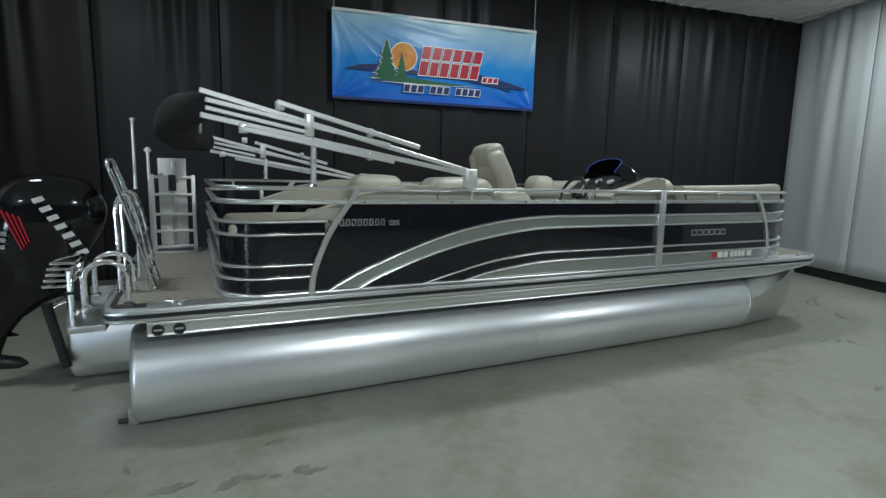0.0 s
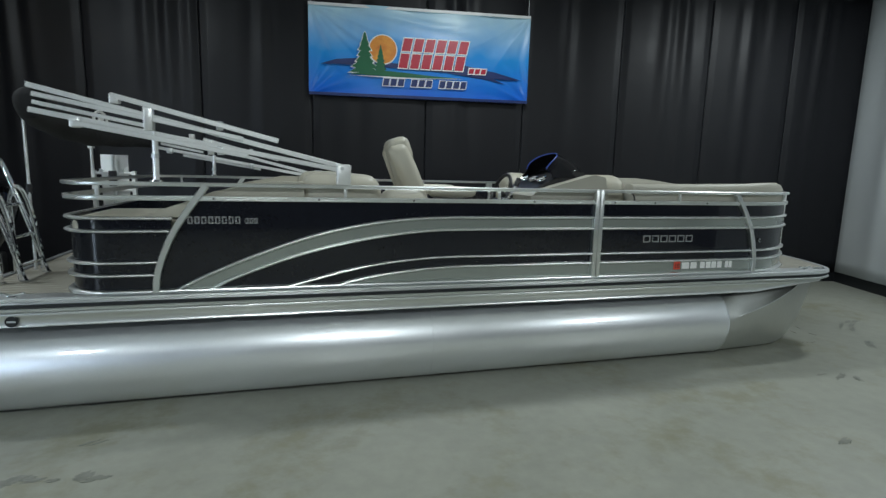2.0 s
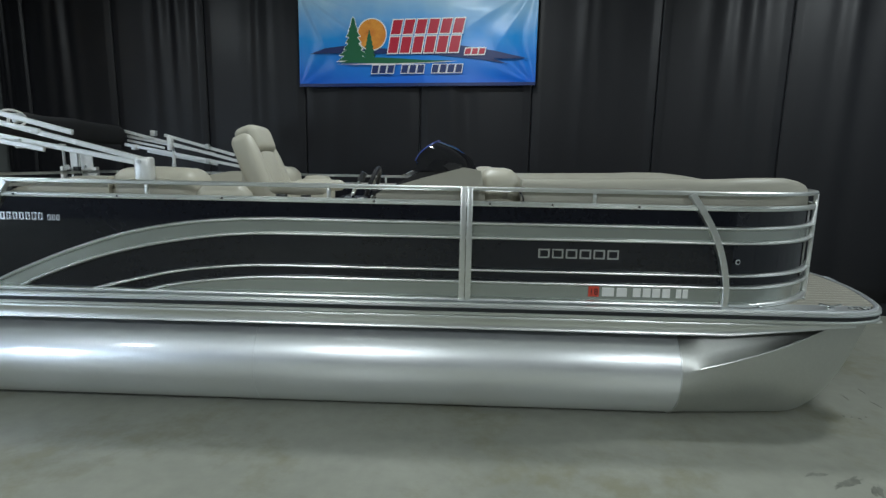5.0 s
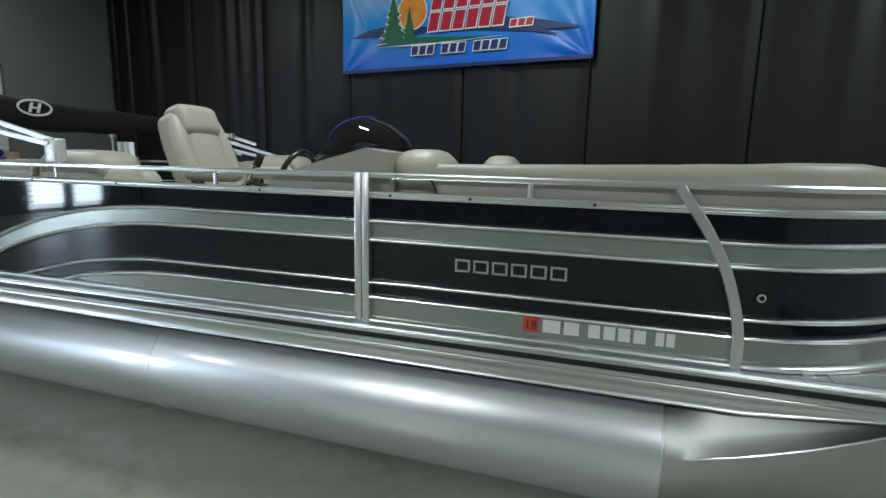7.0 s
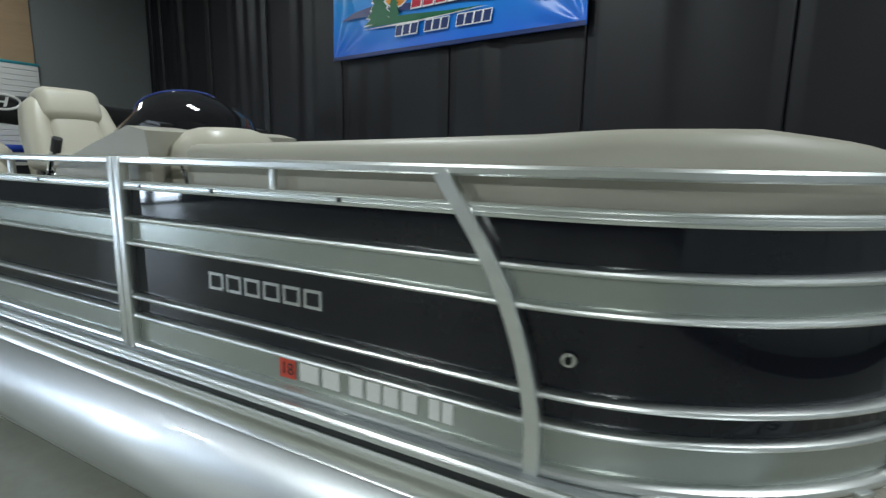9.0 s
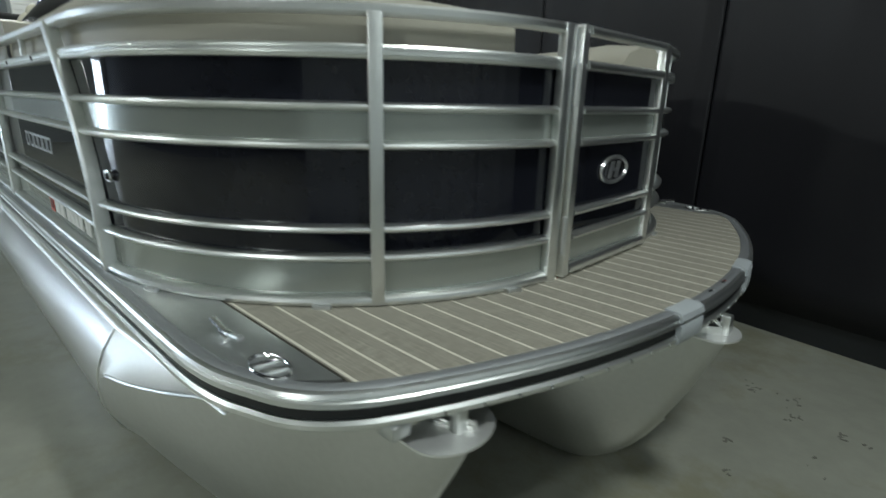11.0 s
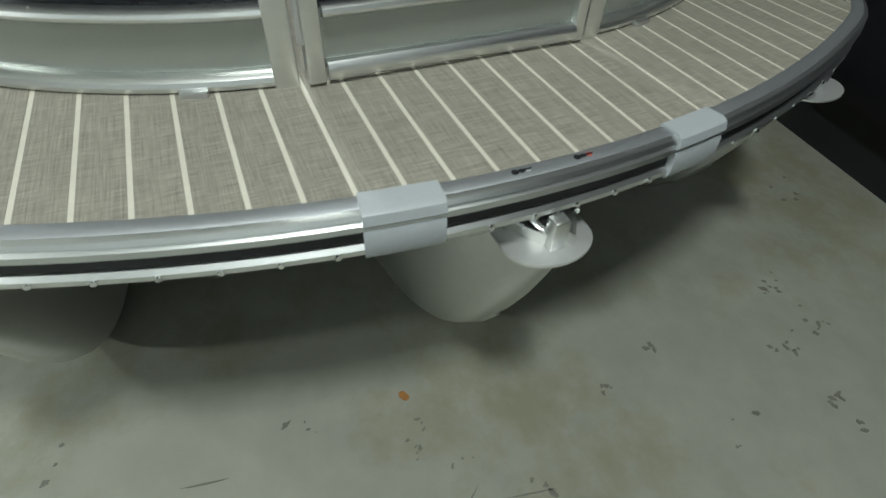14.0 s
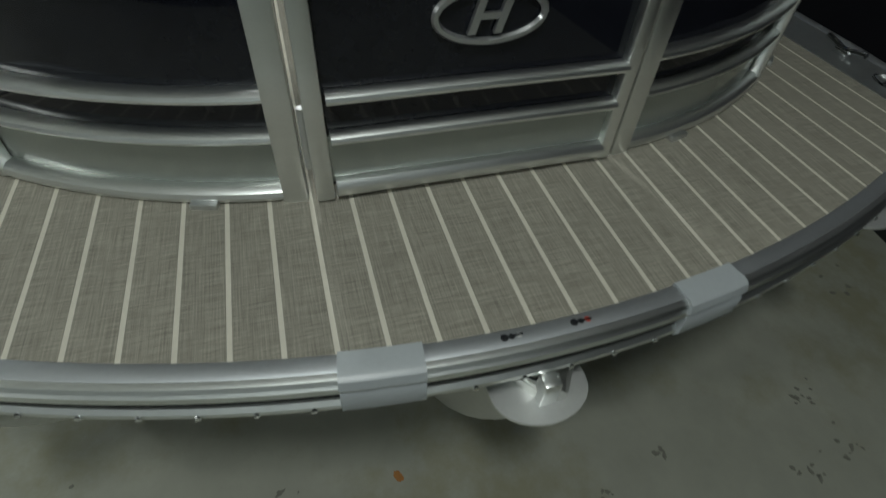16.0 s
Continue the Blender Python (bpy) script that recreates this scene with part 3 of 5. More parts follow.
def both(name, maker, mat, parent, label="", **kw):
    """A part of the near side and its mirror twin on the far side."""
    a = part(name, maker(), mat, parent, label, **kw)
    b = part(name, flip(maker()), mat, parent, label, **kw)
    return a, b


# hulls
def section(yc, zc, r, n=40):
    return [(yc + r * math.cos(a), zc + r * math.sin(a)) for a in [-math.pi / 2 + k * math.tau / n for k in range(n)]]


def hull(yc, r, x0, x1, xs, p=2.8, q=0.72, rise=3.0, lift=0.6, toe=0.0, name="pontoon"):
    zc = r + FZ
    bm = loft([[(x, yc + (y - yc) * k, zc + (z - zc) * k) for y, z in section(yc, zc, r)] for x, k in ((x0, 0.93), (x0 + 0.012, 0.975), (x0 + 0.035, 1.0), (xs, 1.0))])
    tb = part(name, bm, "tube", boat, "brushed aluminium hull tube")
    # nose: the sides draw in to an upright stem, with a crease running up to the deck
    rings, N = [], 26
    for i in range(N + 1):
        u = i / N
        x = xs + (x1 - xs) * u
        w = r * max(0.02, (1 - u ** p)) ** q
        zb = FZ + (0.0 if u < lift else (2 * r + 0.02) * ((u - lift) / (1 - lift)) ** rise)
        top = 2 * r + FZ + 0.005 + 0.065 * min(1, u / 0.7)
        zcr = zc + 0.08 + (top - 0.012 - zc - 0.08) * min(1, u / 0.84)
        ledge = 0.022 * min(1, u * 5) * (w / r) ** 0.5
        half, phi, mixw = [], math.asin(0.08 / r), min(1, u / 0.10)
        for k in range(15):
            a = k / 14 * math.pi / 2
            e = 1.0 - 0.25 * u
            wedge = (w * math.sin(a) ** e, zb + (zcr - zb) * (1 - math.cos(a)))
            g = -math.pi / 2 + (phi + math.pi / 2) * k / 14
            ball = (r * math.cos(g), zc + r * math.sin(g))
            half.append(tuple(p * mixw + o * (1 - mixw) for p, o in zip(wedge, ball)))
        for k in range(1, 7):
            f = k / 6
            wedge = (max(0.004, w * (1 - 0.45 * f) - ledge), zcr + (top - zcr) * f)
            g = phi + (math.pi / 2 - phi) * f
            ball = (r * math.cos(g), zc + r * math.sin(g))
            half.append(tuple(p * mixw + o * (1 - mixw) for p, o in zip(wedge, ball)))
        yt = yc + toe * u * u
        ring = [(x, yt - a, b) for a, b in half] + [(x, yt + a, b) for a, b in half[::-1]]
        rings.append(ring)
    part("nose_cone", loft(rings), "nose", tb, "pressed nose cone", sharp=22)
    if yc > 1:
        part("stem_strip", tube([Vector(rg[0]) for rg in rings[10:-3]], 0.007, 6), "nose", tb)
    # Thin bright tube added along each crease, standing in for its highlight line.
    for s in (-1, 1):
        crease = [Vector(rg[14] if s < 0 else rg[len(rg) - 15]) for rg in rings[2:-1]]
        part("spray_crease", tube(crease, 0.006, 6), "alu", tb)
    part("weld_seam", tube([(xs, y, z) for y, z in section(yc, zc, r + 0.001)], 0.005, 6, loop=True), "alu", tb)
    for wx in (3.57,):
        part("weld_seam", tube([(wx, y, z) for y, z in section(yc, zc, r + 0.0)], 0.003, 6, loop=True), "tube", tb)
    part("keel", boxm(x0 + 0.1, yc - 0.012, FZ, xs + 0.6, yc + 0.012, FZ + 0.03, 0.004), "nose", tb)
    part("riser", boxm(x0 + 0.15, yc - 0.12, 2 * r + FZ - 0.04, 7.25, yc + 0.12, 0.722), "alu_dull", tb, smooth=False)
    return tb


near_hull = hull(0.35, 0.33, 0.490, 7.925, 6.46, 1.9, 0.95, 2.2, 0.58, 0.07)
mid_hull = hull(YC + 0.02, 0.33, -0.02, 8.155, 6.80, 2.3, 0.72, 2.2, 0.62)
far_hull = hull(2 * YC - 0.35, 0.33, 0.525, 7.90, 6.46, 1.9, 0.95, 2.2, 0.58, -0.07)
# stern plug and drain bracket of the near hull
part("drain_bracket", boxm(0.445, 0.26, FZ, 0.505, 0.30, 0.08, 0.006), "alu_dull", near_hull)
part("drain_plug", tube([(0.385, 0.27, 0.0), (0.455, 0.28, -0.004)], 0.018, 8), "rubber", near_hull)


# deck outline, anticlockwise seen from above, starting at the stern
def bow_x(y):
    return 8.112 - (y - YC) ** 2 / 4.55


def outline():
    half = [(0.37, YC), (0.37, 0.30), (0.375, 0.14), (0.40, 0.07), (0.45, 0.042), (0.56, 0.032)]
    half += [(0.56 + (7.36 - 0.56) * k / 24, 0.032) for k in range(1, 25)]
    half += [(p.x, p.y) for p in bez([(7.36, 0.032, 0), (7.46, 0.037, 0), (7.55, 0.051, 0), (7.625, 0.077, 0), (7.70, 0.108, 0), (7.76, 0.155, 0), (7.812, 0.22, 0), (bow_x(0.29), 0.29, 0)], 4)[1:-1]]
    half += [(bow_x(y), y) for y in [0.29 + (YC - 0.29) * k / 22 for k in range(23)]]
    return half + [(x, 2 * YC - y) for x, y in half[-2:0:-1]]


OUT = outline()
deck = part("deck", prism(OUT, "z", 0.722, 0.800), "deck_board", boat, "deck with a woven vinyl floor", sharp=30)
ring = [(x, y, 0.80) for x, y in OUT]
part("upper_rub_rail", sweep(ring, [(-0.01, 0.006), (0.004, 0.009), (0.015, 0.006), (0.019, -0.001), (0.014, -0.007), (0.020, -0.012), (0.022, -0.022), (0.014, -0.028), (-0.02, -0.03), (-0.02, 0.002)], True), "alu", deck, "bright extruded rub rail")
part("trim_strip", sweep(ring, [(-0.026, 0.001), (-0.026, 0.008), (-0.021, 0.0105), (0.002, 0.0105), (0.006, 0.008), (0.002, 0.001)], True), "trim_grey", deck, "satin grey trim strip")
part("rub_rail_insert", sweep(ring, [(-0.02, -0.028), (0.010, -0.029), (0.012, -0.05), (0.008, -0.054), (-0.02, -0.054)], True), "rubber", deck, "black rubber insert")
part("lower_rub_rail", sweep(ring, [(-0.02, -0.052), (0.014, -0.053), (0.021, -0.060), (0.021, -0.070), (0.012, -0.078), (-0.03, -0.078)], True), "alu", deck)
# plastic joint sleeves on the bow rub rail and small badges between them
for y0 in (1.053, 1.630):
    arc = [(bow_x(y), y, 0.80) for y in [y0 + 0.126 * k / 6 for k in range(7)]]
    part("joint_sleeve", sweep(arc, [(-0.027, 0.014), (0.012, 0.014), (0.022, 0.008), (0.027, -0.008), (0.020, -0.018), (0.026, -0.026), (0.027, -0.066), (0.021, -0.078), (-0.02, -0.079), (-0.03, 0.0)]), "sleeve", deck, "grey plastic joint sleeve", sharp=40)
for y0, tail in ((1.306, "alu_white"), (1.424, "decal_red")):
    for k, (mat, rad) in enumerate((("rubber", 0.0065), ("rubber", 0.005), (tail, 0.005))):
        yy = y0 + k * 0.012
        part("badge", disc((bow_x(yy) - 0.011, yy, 0.8105), rad, (0, 0, 1), 0.002, 10), mat, deck)
    part("badge_bar", boxm(bow_x(y0) - 0.0125, y0 - 0.004, 0.8100, bow_x(y0) - 0.0095, y0 + 0.030, 0.8128), "rubber", deck, smooth=False)
bmk = bmesh.new()
for k in range(26):
    y = 0.35 + k * (2 * YC - 0.7) / 25
    disc((bow_x(y) + 0.022, y, 0.735), 0.005, (1, 0, 0), 0.008, 8, bmk)
sc_ = part("rub_rail_screws", bmk, "chrome", deck)
sc_["kind"] = "stuff"
# bow eye, lifting plates and brackets
part("bow_eye", tube(bez([(8.08, 1.345, 0.735), (8.115, 1.348, 0.71), (8.125, 1.375, 0.69), (8.115, 1.402, 0.71), (8.08, 1.405, 0.735)], 5), 0.006, 8), "chrome", deck)
for py, pr, pz, fw in ((0.395, 0.112, 0.668, 0.02), (YC + 0.005, 0.09, 0.655, 0.05), (2 * YC - 0.36, 0.105, 0.64, 0.02)):
    x0 = bow_x(py) - 0.06 + fw
    poly = [(x0 - 0.04, py - pr)] + [(x0 + 0.02 + 0.75 * pr * math.sin(a), py - pr * math.cos(a)) for a in [k * math.pi / 14 for k in range(15)]] + [(x0 - 0.04, py + pr)]
    part("splash_plate", prism(poly, "z", pz - 0.003, pz + 0.003), "alu_white", deck, "rounded aluminium plate under the bow")
    part("plate_bracket", boxm(x0 + 0.025, py - 0.016, pz, x0 + 0.055, py + 0.016, 0.723, 0.004), "alu", deck)
    part("plate_bracket", boxm(x0 - 0.05, py - 0.15, 0.69, x0 + 0.0, py - 0.10, 0.723, 0.004), "alu_dull", deck)


def skirt():
    """The folded skirt, drawn up to the deck edge towards the bow."""
    b = sweep([(0.60, 0.055, 0.672), (4.0, 0.055, 0.672), (6.75, 0.055, 0.672), (7.55, 0.055, 0.672)], [(-0.02, -0.052), (0.008, -0.052), (0.014, -0.045), (0.009, -0.036), (0.009, 0.01), (0.016, 0.02), (0.016, 0.035), (0.008, 0.048), (-0.02, 0.05)])
    for v in b.verts:
        if v.co.x > 7.0:
            v.co.z += (0.718 - v.co.z) * 0.85
    return b


both("side_skirt", skirt, "alu", deck, "folded aluminium skirt")
for k, x in enumerate((0.66, 0.78)):
    part("maker_badge", disc((x, 0.036, 0.662), 0.036, (0, 1, 0), 0.004, 24), "rubber", deck)
    part("badge_bar", boxm(x - 0.024, 0.0325, 0.656, x + 0.024, 0.0345, 0.668), "alu_dull", deck, smooth=False)

# woven planks and cream inlay strips of the floor
Y0 = 0.146
for k in range(33):
    a, b = Y0 + k * 0.076, Y0 + (k + 1) * 0.076
    if k == 0:
        a = b - 0.012
    if k == 32:
        break
    xa, xb = bow_x(a) - 0.024, bow_x(b) - 0.024
    s0 = 0.43
    part("plank", prism([(s0, a + 0.0042), (xa, a + 0.0042), (xb, b - 0.0042), (s0, b - 0.0042)], "z", 0.800, 0.806), "weave", deck, smooth=False)
    part("inlay_strip", prism([(s0, b - 0.0042), (xb, b - 0.0042), (xb, b + 0.0042), (s0, b + 0.0042)], "z", 0.800, 0.8055), "inlay", deck, smooth=False)
# corner castings with cleats at the bow
def cast():
    poly = [(7.05, 0.042), (7.47, 0.048), (7.55, 0.064), (7.62, 0.088), (7.68, 0.125), (7.725, 0.168), (7.75, 0.205), (7.05, 0.205)]
    return prism(poly, "z", 0.8, 0.808)


both("deck_margin", lambda: boxm(0.60, 0.040, 0.800, 7.048, 0.205, 0.806, 0.001, 1), "alu_dull", deck, "bare aluminium deck margin")
both("corner_plate", cast, "alu_dull", deck, "cast aluminium corner plate")


def badge_ring():
    return tube([(7.61 + 0.062 * math.cos(a), 0.124 + 0.034 * math.sin(a), 0.810) for a in [k * math.tau / 20 for k in range(20)]], 0.004, 6, loop=True)


both("plate_badge", badge_ring, "chrome", deck)
for dx in (-0.022, 0.018):
    both("badge_bar", lambda dx=dx: prism([(7.602 + dx, 0.098), (7.614 + dx, 0.098), (7.626 + dx, 0.15), (7.614 + dx, 0.15)], "z", 0.807, 0.813), "chrome", deck, smooth=False)


def cleat():
    b = tube(bez([(7.35, 0.118, 0.835), (7.385, 0.118, 0.828), (7.42, 0.118, 0.822), (7.455, 0.118, 0.828), (7.49, 0.118, 0.835)], 4), 0.009, 8)
    boxm(7.395, 0.103, 0.800, 7.445, 0.133, 0.824, 0.006, bm=b)
    return b


both("cleat", cleat, "chrome", deck, "polished mooring cleat")
both("cleat", lambda: (lambda b: (bmesh.ops.translate(b, verts=b.verts, vec=(-6.65, -0.02, 0)), b)[1])(cleat()), "chrome", deck, "polished mooring cleat")

# ---- fence ----
CX, CY, CR = 6.635, 1.13, 1.05


def fence_path():
    p = [(1.03, YC), (1.03, 1.1), (1.03, 0.8), (1.03, 0.55)]
    p += [(1.33 - 0.30 * math.cos(a), 0.38 - 0.30 * math.sin(a)) for a in [k * math.pi / 20 for k in range(11)]]
    p += [(1.33 + (CX - 1.33) * k / 40, 0.08) for k in range(1, 41)]
    p += [(CX + CR * math.sin(a), CY - CR * math.cos(a)) for a in [radians(86.0) * k / 26 for k in range(1, 27)]]
    return p


FP = fence_path()
I_CORNER, I_SIDE, I_BOW = 14, 15, 54


def inset(pts, d):
    out = []
    for i, (x, y) in enumerate(pts):
        a, b = pts[max(0, i - 1)], pts[min(len(pts) - 1, i + 1)]
        t = Vector((b[0] - a[0], b[1] - a[1])).normalized()
        out.append((x - t.y * d, y + t.x * d))
    return out


def from_x(x):
    side = [p for i, p in enumerate(FP) if i >= I_SIDE and p[0] > x + 0.02]
    return [(x, 0.08)] + side


def arcz(tab, x):
    for (a, za), (b, zb) in zip(tab, tab[1:]):
        if a <= x <= b:
            return za + (zb - za) * (x - a) / (b - a)
    return tab[0][1] if x < tab[0][0] else tab[-1][1]


A1 = [(p.x, p.z) for p in bez([(1.72, 0, 0.815), (1.948, 0, 0.93), (2.325, 0, 1.083), (2.706, 0, 1.206), (3.089, 0, 1.283), (3.4, 0, 1.317), (3.7, 0, 1.33), (3.95, 0, 1.33)], 6)]
A2 = [(p.x, p.z) for p in bez([(1.94, 0, 0.815), (2.13, 0, 0.906), (2.51, 0, 1.042), (2.893, 0, 1.139), (3.282, 0, 1.203), (3.6, 0, 1.23), (3.95, 0, 1.235)], 6)]
A3 = [(p.x, p.z) for p in bez([(2.44, 0, 0.815), (2.692, 0, 0.88), (3.081, 0, 0.966), (3.477, 0, 1.010), (3.75, 0, 1.02), (3.95, 0, 1.02)], 6)]
A4 = [(p.x, p.z) for p in bez([(2.80, 0, 0.815), (3.079, 0, 0.879), (3.476, 0, 0.926), (3.75, 0, 0.940), (3.95, 0, 0.942)], 6)]
RP = rail_profile(0.026, 0.024)
fences = [part("fence", sweep([(x, y, 0.820) for x, y in FP], rail_profile(0.03, 0.036)), "alu", boat, "aluminium rail fence with panels")]
fences.append(part("fence", flip(sweep([(x, y, 0.820) for x, y in FP], rail_profile(0.03, 0.036))), "alu", boat, "aluminium rail fence with panels"))


def fpart(name, maker, mat, label="", **kw):
    part(name, maker(), mat, fences[0], label, **kw)
    part(name, flip(maker()), mat, fences[1], label, **kw)


TOPP = [(-0.012, -0.014), (0.018, -0.014), (0.026, -0.008), (0.027, 0.006), (0.020, 0.013), (-0.006, 0.014), (-0.014, 0.008)]
R2P = [(-0.01, -0.016), (0.018, -0.016), (0.021, -0.009), (0.017, -0.006), (0.022, -0.002), (0.022, 0.004), (0.017, 0.007), (0.021, 0.011), (0.018, 0.016), (-0.01, 0.016)]
fpart("top_rail", lambda: sweep([(x, y, 1.552) for x, y in FP], TOPP), "alu")
fpart("second_rail", lambda: sweep([(x, y, 1.458) for x, y in FP], R2P), "alu")
STERN = [p for i, p in enumerate(FP) if i <= I_CORNER or p[0] < 1.62]
for z in (1.322, 1.235, 1.022, 0.936):
    fpart("stern_rail", lambda z=z: sweep([(x, y, z) for x, y in STERN if x < 1.66 or y > 0.5] + [(1.62 + (z - 0.82) * 0.22, 0.08, z)], RP), "alu")
for tab in (A1, A2, A3, A4):
    z1 = tab[-1][1]
    pts = [(x, 0.08, z) for x, z in tab] + [(x, y, z1) for x, y in from_x(3.95)[1:]]
    fpart("curved_rail", lambda pts=pts: sweep(pts, RP), "alu")


def sheet_strip(pts, lo, hi, off, thick=0.004):
    """A panel between two heights along the fence line."""
    inn = inset(pts, off)
    inn2 = inset(pts, off + thick)
    rings = []
    for (x, y), (x2, y2) in zip(inn, inn2):
        a, b = lo(x, y), hi(x, y)
        rings.append([(x, y, a), (x, y, b), (x2, y2, b), (x2, y2, a)])
    return loft(rings)


def dense(x0, x1, n):
    return [(x0 + (x1 - x0) * k / n, 0.08) for k in range(n + 1)]


fpart("panel", lambda: sheet_strip(STERN + [(1.72, 0.08)], lambda x, y: 0.82, lambda x, y: 1.322, 0.012), "black", "gloss black panel")
fpart("panel", lambda: sheet_strip(dense(1.62, 4.98, 34), lambda x, y: 0.82, lambda x, y: min(1.458, 0.82 + (x - 1.58) * 2.2) if x < 1.95 else 1.458, 0.006), "black", "gloss black panel")
fpart("panel", lambda: sheet_strip([(5.02, 0.08)] + from_x(5.1)[1:], lambda x, y: 0.82, lambda x, y: 1.458, 0.006), "black", "gloss black panel")
fpart("stripe_panel", lambda: sheet_strip(dense(1.73, 4.98, 62), lambda x, y: arcz(A2, x) if x > 1.94 else 0.82, lambda x, y: arcz(A1, x), 0.001), "silver", "silver-green stripe panel")
fpart("stripe_panel", lambda: sheet_strip([(5.02, 0.08)] + from_x(5.1)[1:], lambda x, y: 1.235, lambda x, y: 1.33, 0.001), "silver", "silver-green stripe panel")
fpart("stripe_panel", lambda: sheet_strip(dense(2.81, 4.98, 50), lambda x, y: 0.82, lambda x, y: arcz(A4, x), 0.001), "silver", "silver-green stripe panel")
fpart("stripe_panel", lambda: sheet_strip([(5.02, 0.08)] + from_x(5.1)[1:], lambda x, y: 0.82, lambda x, y: 0.942, 0.001), "silver", "silver-green stripe panel")


def flat_post(pts, w, d, y):
    """A flat bar along a curve in the side plane of the fence."""
    prof = [(-0.004, -w / 2), (d - 0.004, -w / 2), (d, -w / 2 + 0.004), (d, w / 2 - 0.004), (d - 0.004, w / 2), (-0.004, w / 2)]
    return sweep([(x, y, z) for x, z in pts], prof, side=(0, -1, 0))


fpart("curved_post", lambda: flat_post([(p.x, p.z) for p in bez([(1.612, 0, 0.81), (1.632, 0, 0.96), (1.691, 0, 1.127), (1.765, 0, 1.275), (1.92, 0, 1.50), (1.955, 0, 1.545)], 6)], 0.042, 0.034, 0.08), "alu")
fpart("curved_post", lambda: flat_post([(p.x, p.z) for p in bez([(6.700, 0, 0.81), (6.692, 0, 0.98), (6.640, 0, 1.18), (6.557, 0, 1.356), (6.428, 0, 1.545)], 6)], 0.042, 0.034, 0.08), "alu")
for dx in (-0.021, 0.021):
    fpart("post", lambda dx=dx: boxm(5.0 + dx - 0.019, 0.047, 0.803, 5.0 + dx + 0.019, 0.088, 1.565, 0.003), "alu")
for x in (1.30, 2.89, 4.10, 5.82):
    fpart("stub_post", lambda x=x: boxm(x - 0.011, 0.072, 1.46, x + 0.011, 0.09, 1.545, 0.003), "alu")


def arc_post(th, w=0.036, z0=0.81, z1=1.545, r=CR):
    a = radians(th)
    m = pose(CX + r * math.sin(a), CY - r * math.cos(a), 0, 0, 0, th)
    return boxm(-w / 2, -0.030, z0, w / 2, 0.0, z1, 0.003, m=m)


fpart("post", lambda: arc_post(54), "alu")
fpart("post", lambda: arc_post(84.8, 0.045, 0.803, 1.565), "alu")
for th in (18, 46, 76):
    fpart("foot_clip", lambda th=th: arc_post(th, 0.05, 0.800, 0.818, CR + 0.012), "alu_dull")
for x in (2.2, 3.1, 4.1, 5.3, 6.1):
    fpart("foot_clip", lambda x=x: boxm(x - 0.02, 0.042, 0.798, x + 0.02, 0.08, 0.812, 0.002), "alu_dull")
bmk = bmesh.new()
for x in (2.0, 2.7, 3.4, 4.4, 5.15, 5.55, 6.1):
    disc((x, 0.058, 1.458), 0.007, (0, 1, 0), 0.006, 8, bmk)
sc_ = part("rail_screws", bmk, "plastic", fences[0])
sc_["kind"] = "stuff"

# gate across the bow
gate = part("gate", boxm(7.694, 1.071, 0.812, 7.728, 1.104, 1.565, 0.003), "alu", boat, "hinged bow gate with a gloss black panel")
part("gate_post", boxm(7.694, 1.664, 0.812, 7.726, 1.690, 1.565, 0.003), "alu", gate)
for z, h in ((0.832, 0.04), (0.942, 0.024), (1.02, 0.024), (1.235, 0.024), (1.33, 0.024), (1.458, 0.03), (1.552, 0.028)):
    part("gate_rail", sweep([(7.712, 1.11, z), (7.712, 1.38, z), (7.712, 1.668, z)], rail_profile(0.02, h)), "alu", gate)
part("panel", boxm(7.700, 1.10, 0.83, 7.704, 1.672, 1.458), "black", gate, "gloss black panel", smooth=False)
for z0, z1 in ((0.84, 0.942), (1.235, 1.33)):
    part("stripe_panel", boxm(7.704, 1.10, z0, 7.708, 1.672, z1), "silver", gate, smooth=False)
for zz in (0.95, 1.40):
    part("hinge", tube([(7.719, 1.068, zz - 0.06), (7.719, 1.068, zz + 0.06)], 0.008, 8), "alu_dull", gate)


def emblem(m, s, parent, mat="grey_letter"):
    """An oval ring with three slanting bars inside it."""
    b = tube([(s * math.cos(a), 0.46 * s * math.sin(a), 0) for a in [k * math.tau / 32 for k in range(32)]], 0.075 * s, 6, loop=True)
    for x, sl in ((-0.3, 0.12), (0.18, 0.12)):
        join(b, prism([((x - 0.07 - sl / 2) * s, -0.30 * s), ((x + 0.07 - sl / 2) * s, -0.30 * s), ((x + 0.07 + sl) * s, 0.30 * s), ((x - 0.07 + sl) * s, 0.30 * s)], "z", -0.02 * s, 0.08 * s))
    join(b, prism([(-0.24 * s, -0.055 * s), (0.22 * s, -0.055 * s), (0.24 * s, 0.055 * s), (-0.22 * s, 0.055 * s)], "z", -0.015 * s, 0.065 * s))
    bmesh.ops.transform(b, matrix=m, verts=b.verts)
    return part("emblem", b, mat, parent, "oval metal emblem")


emblem(pose(7.708, 1.388, 1.132, 90, 0, 90), 0.094, gate)


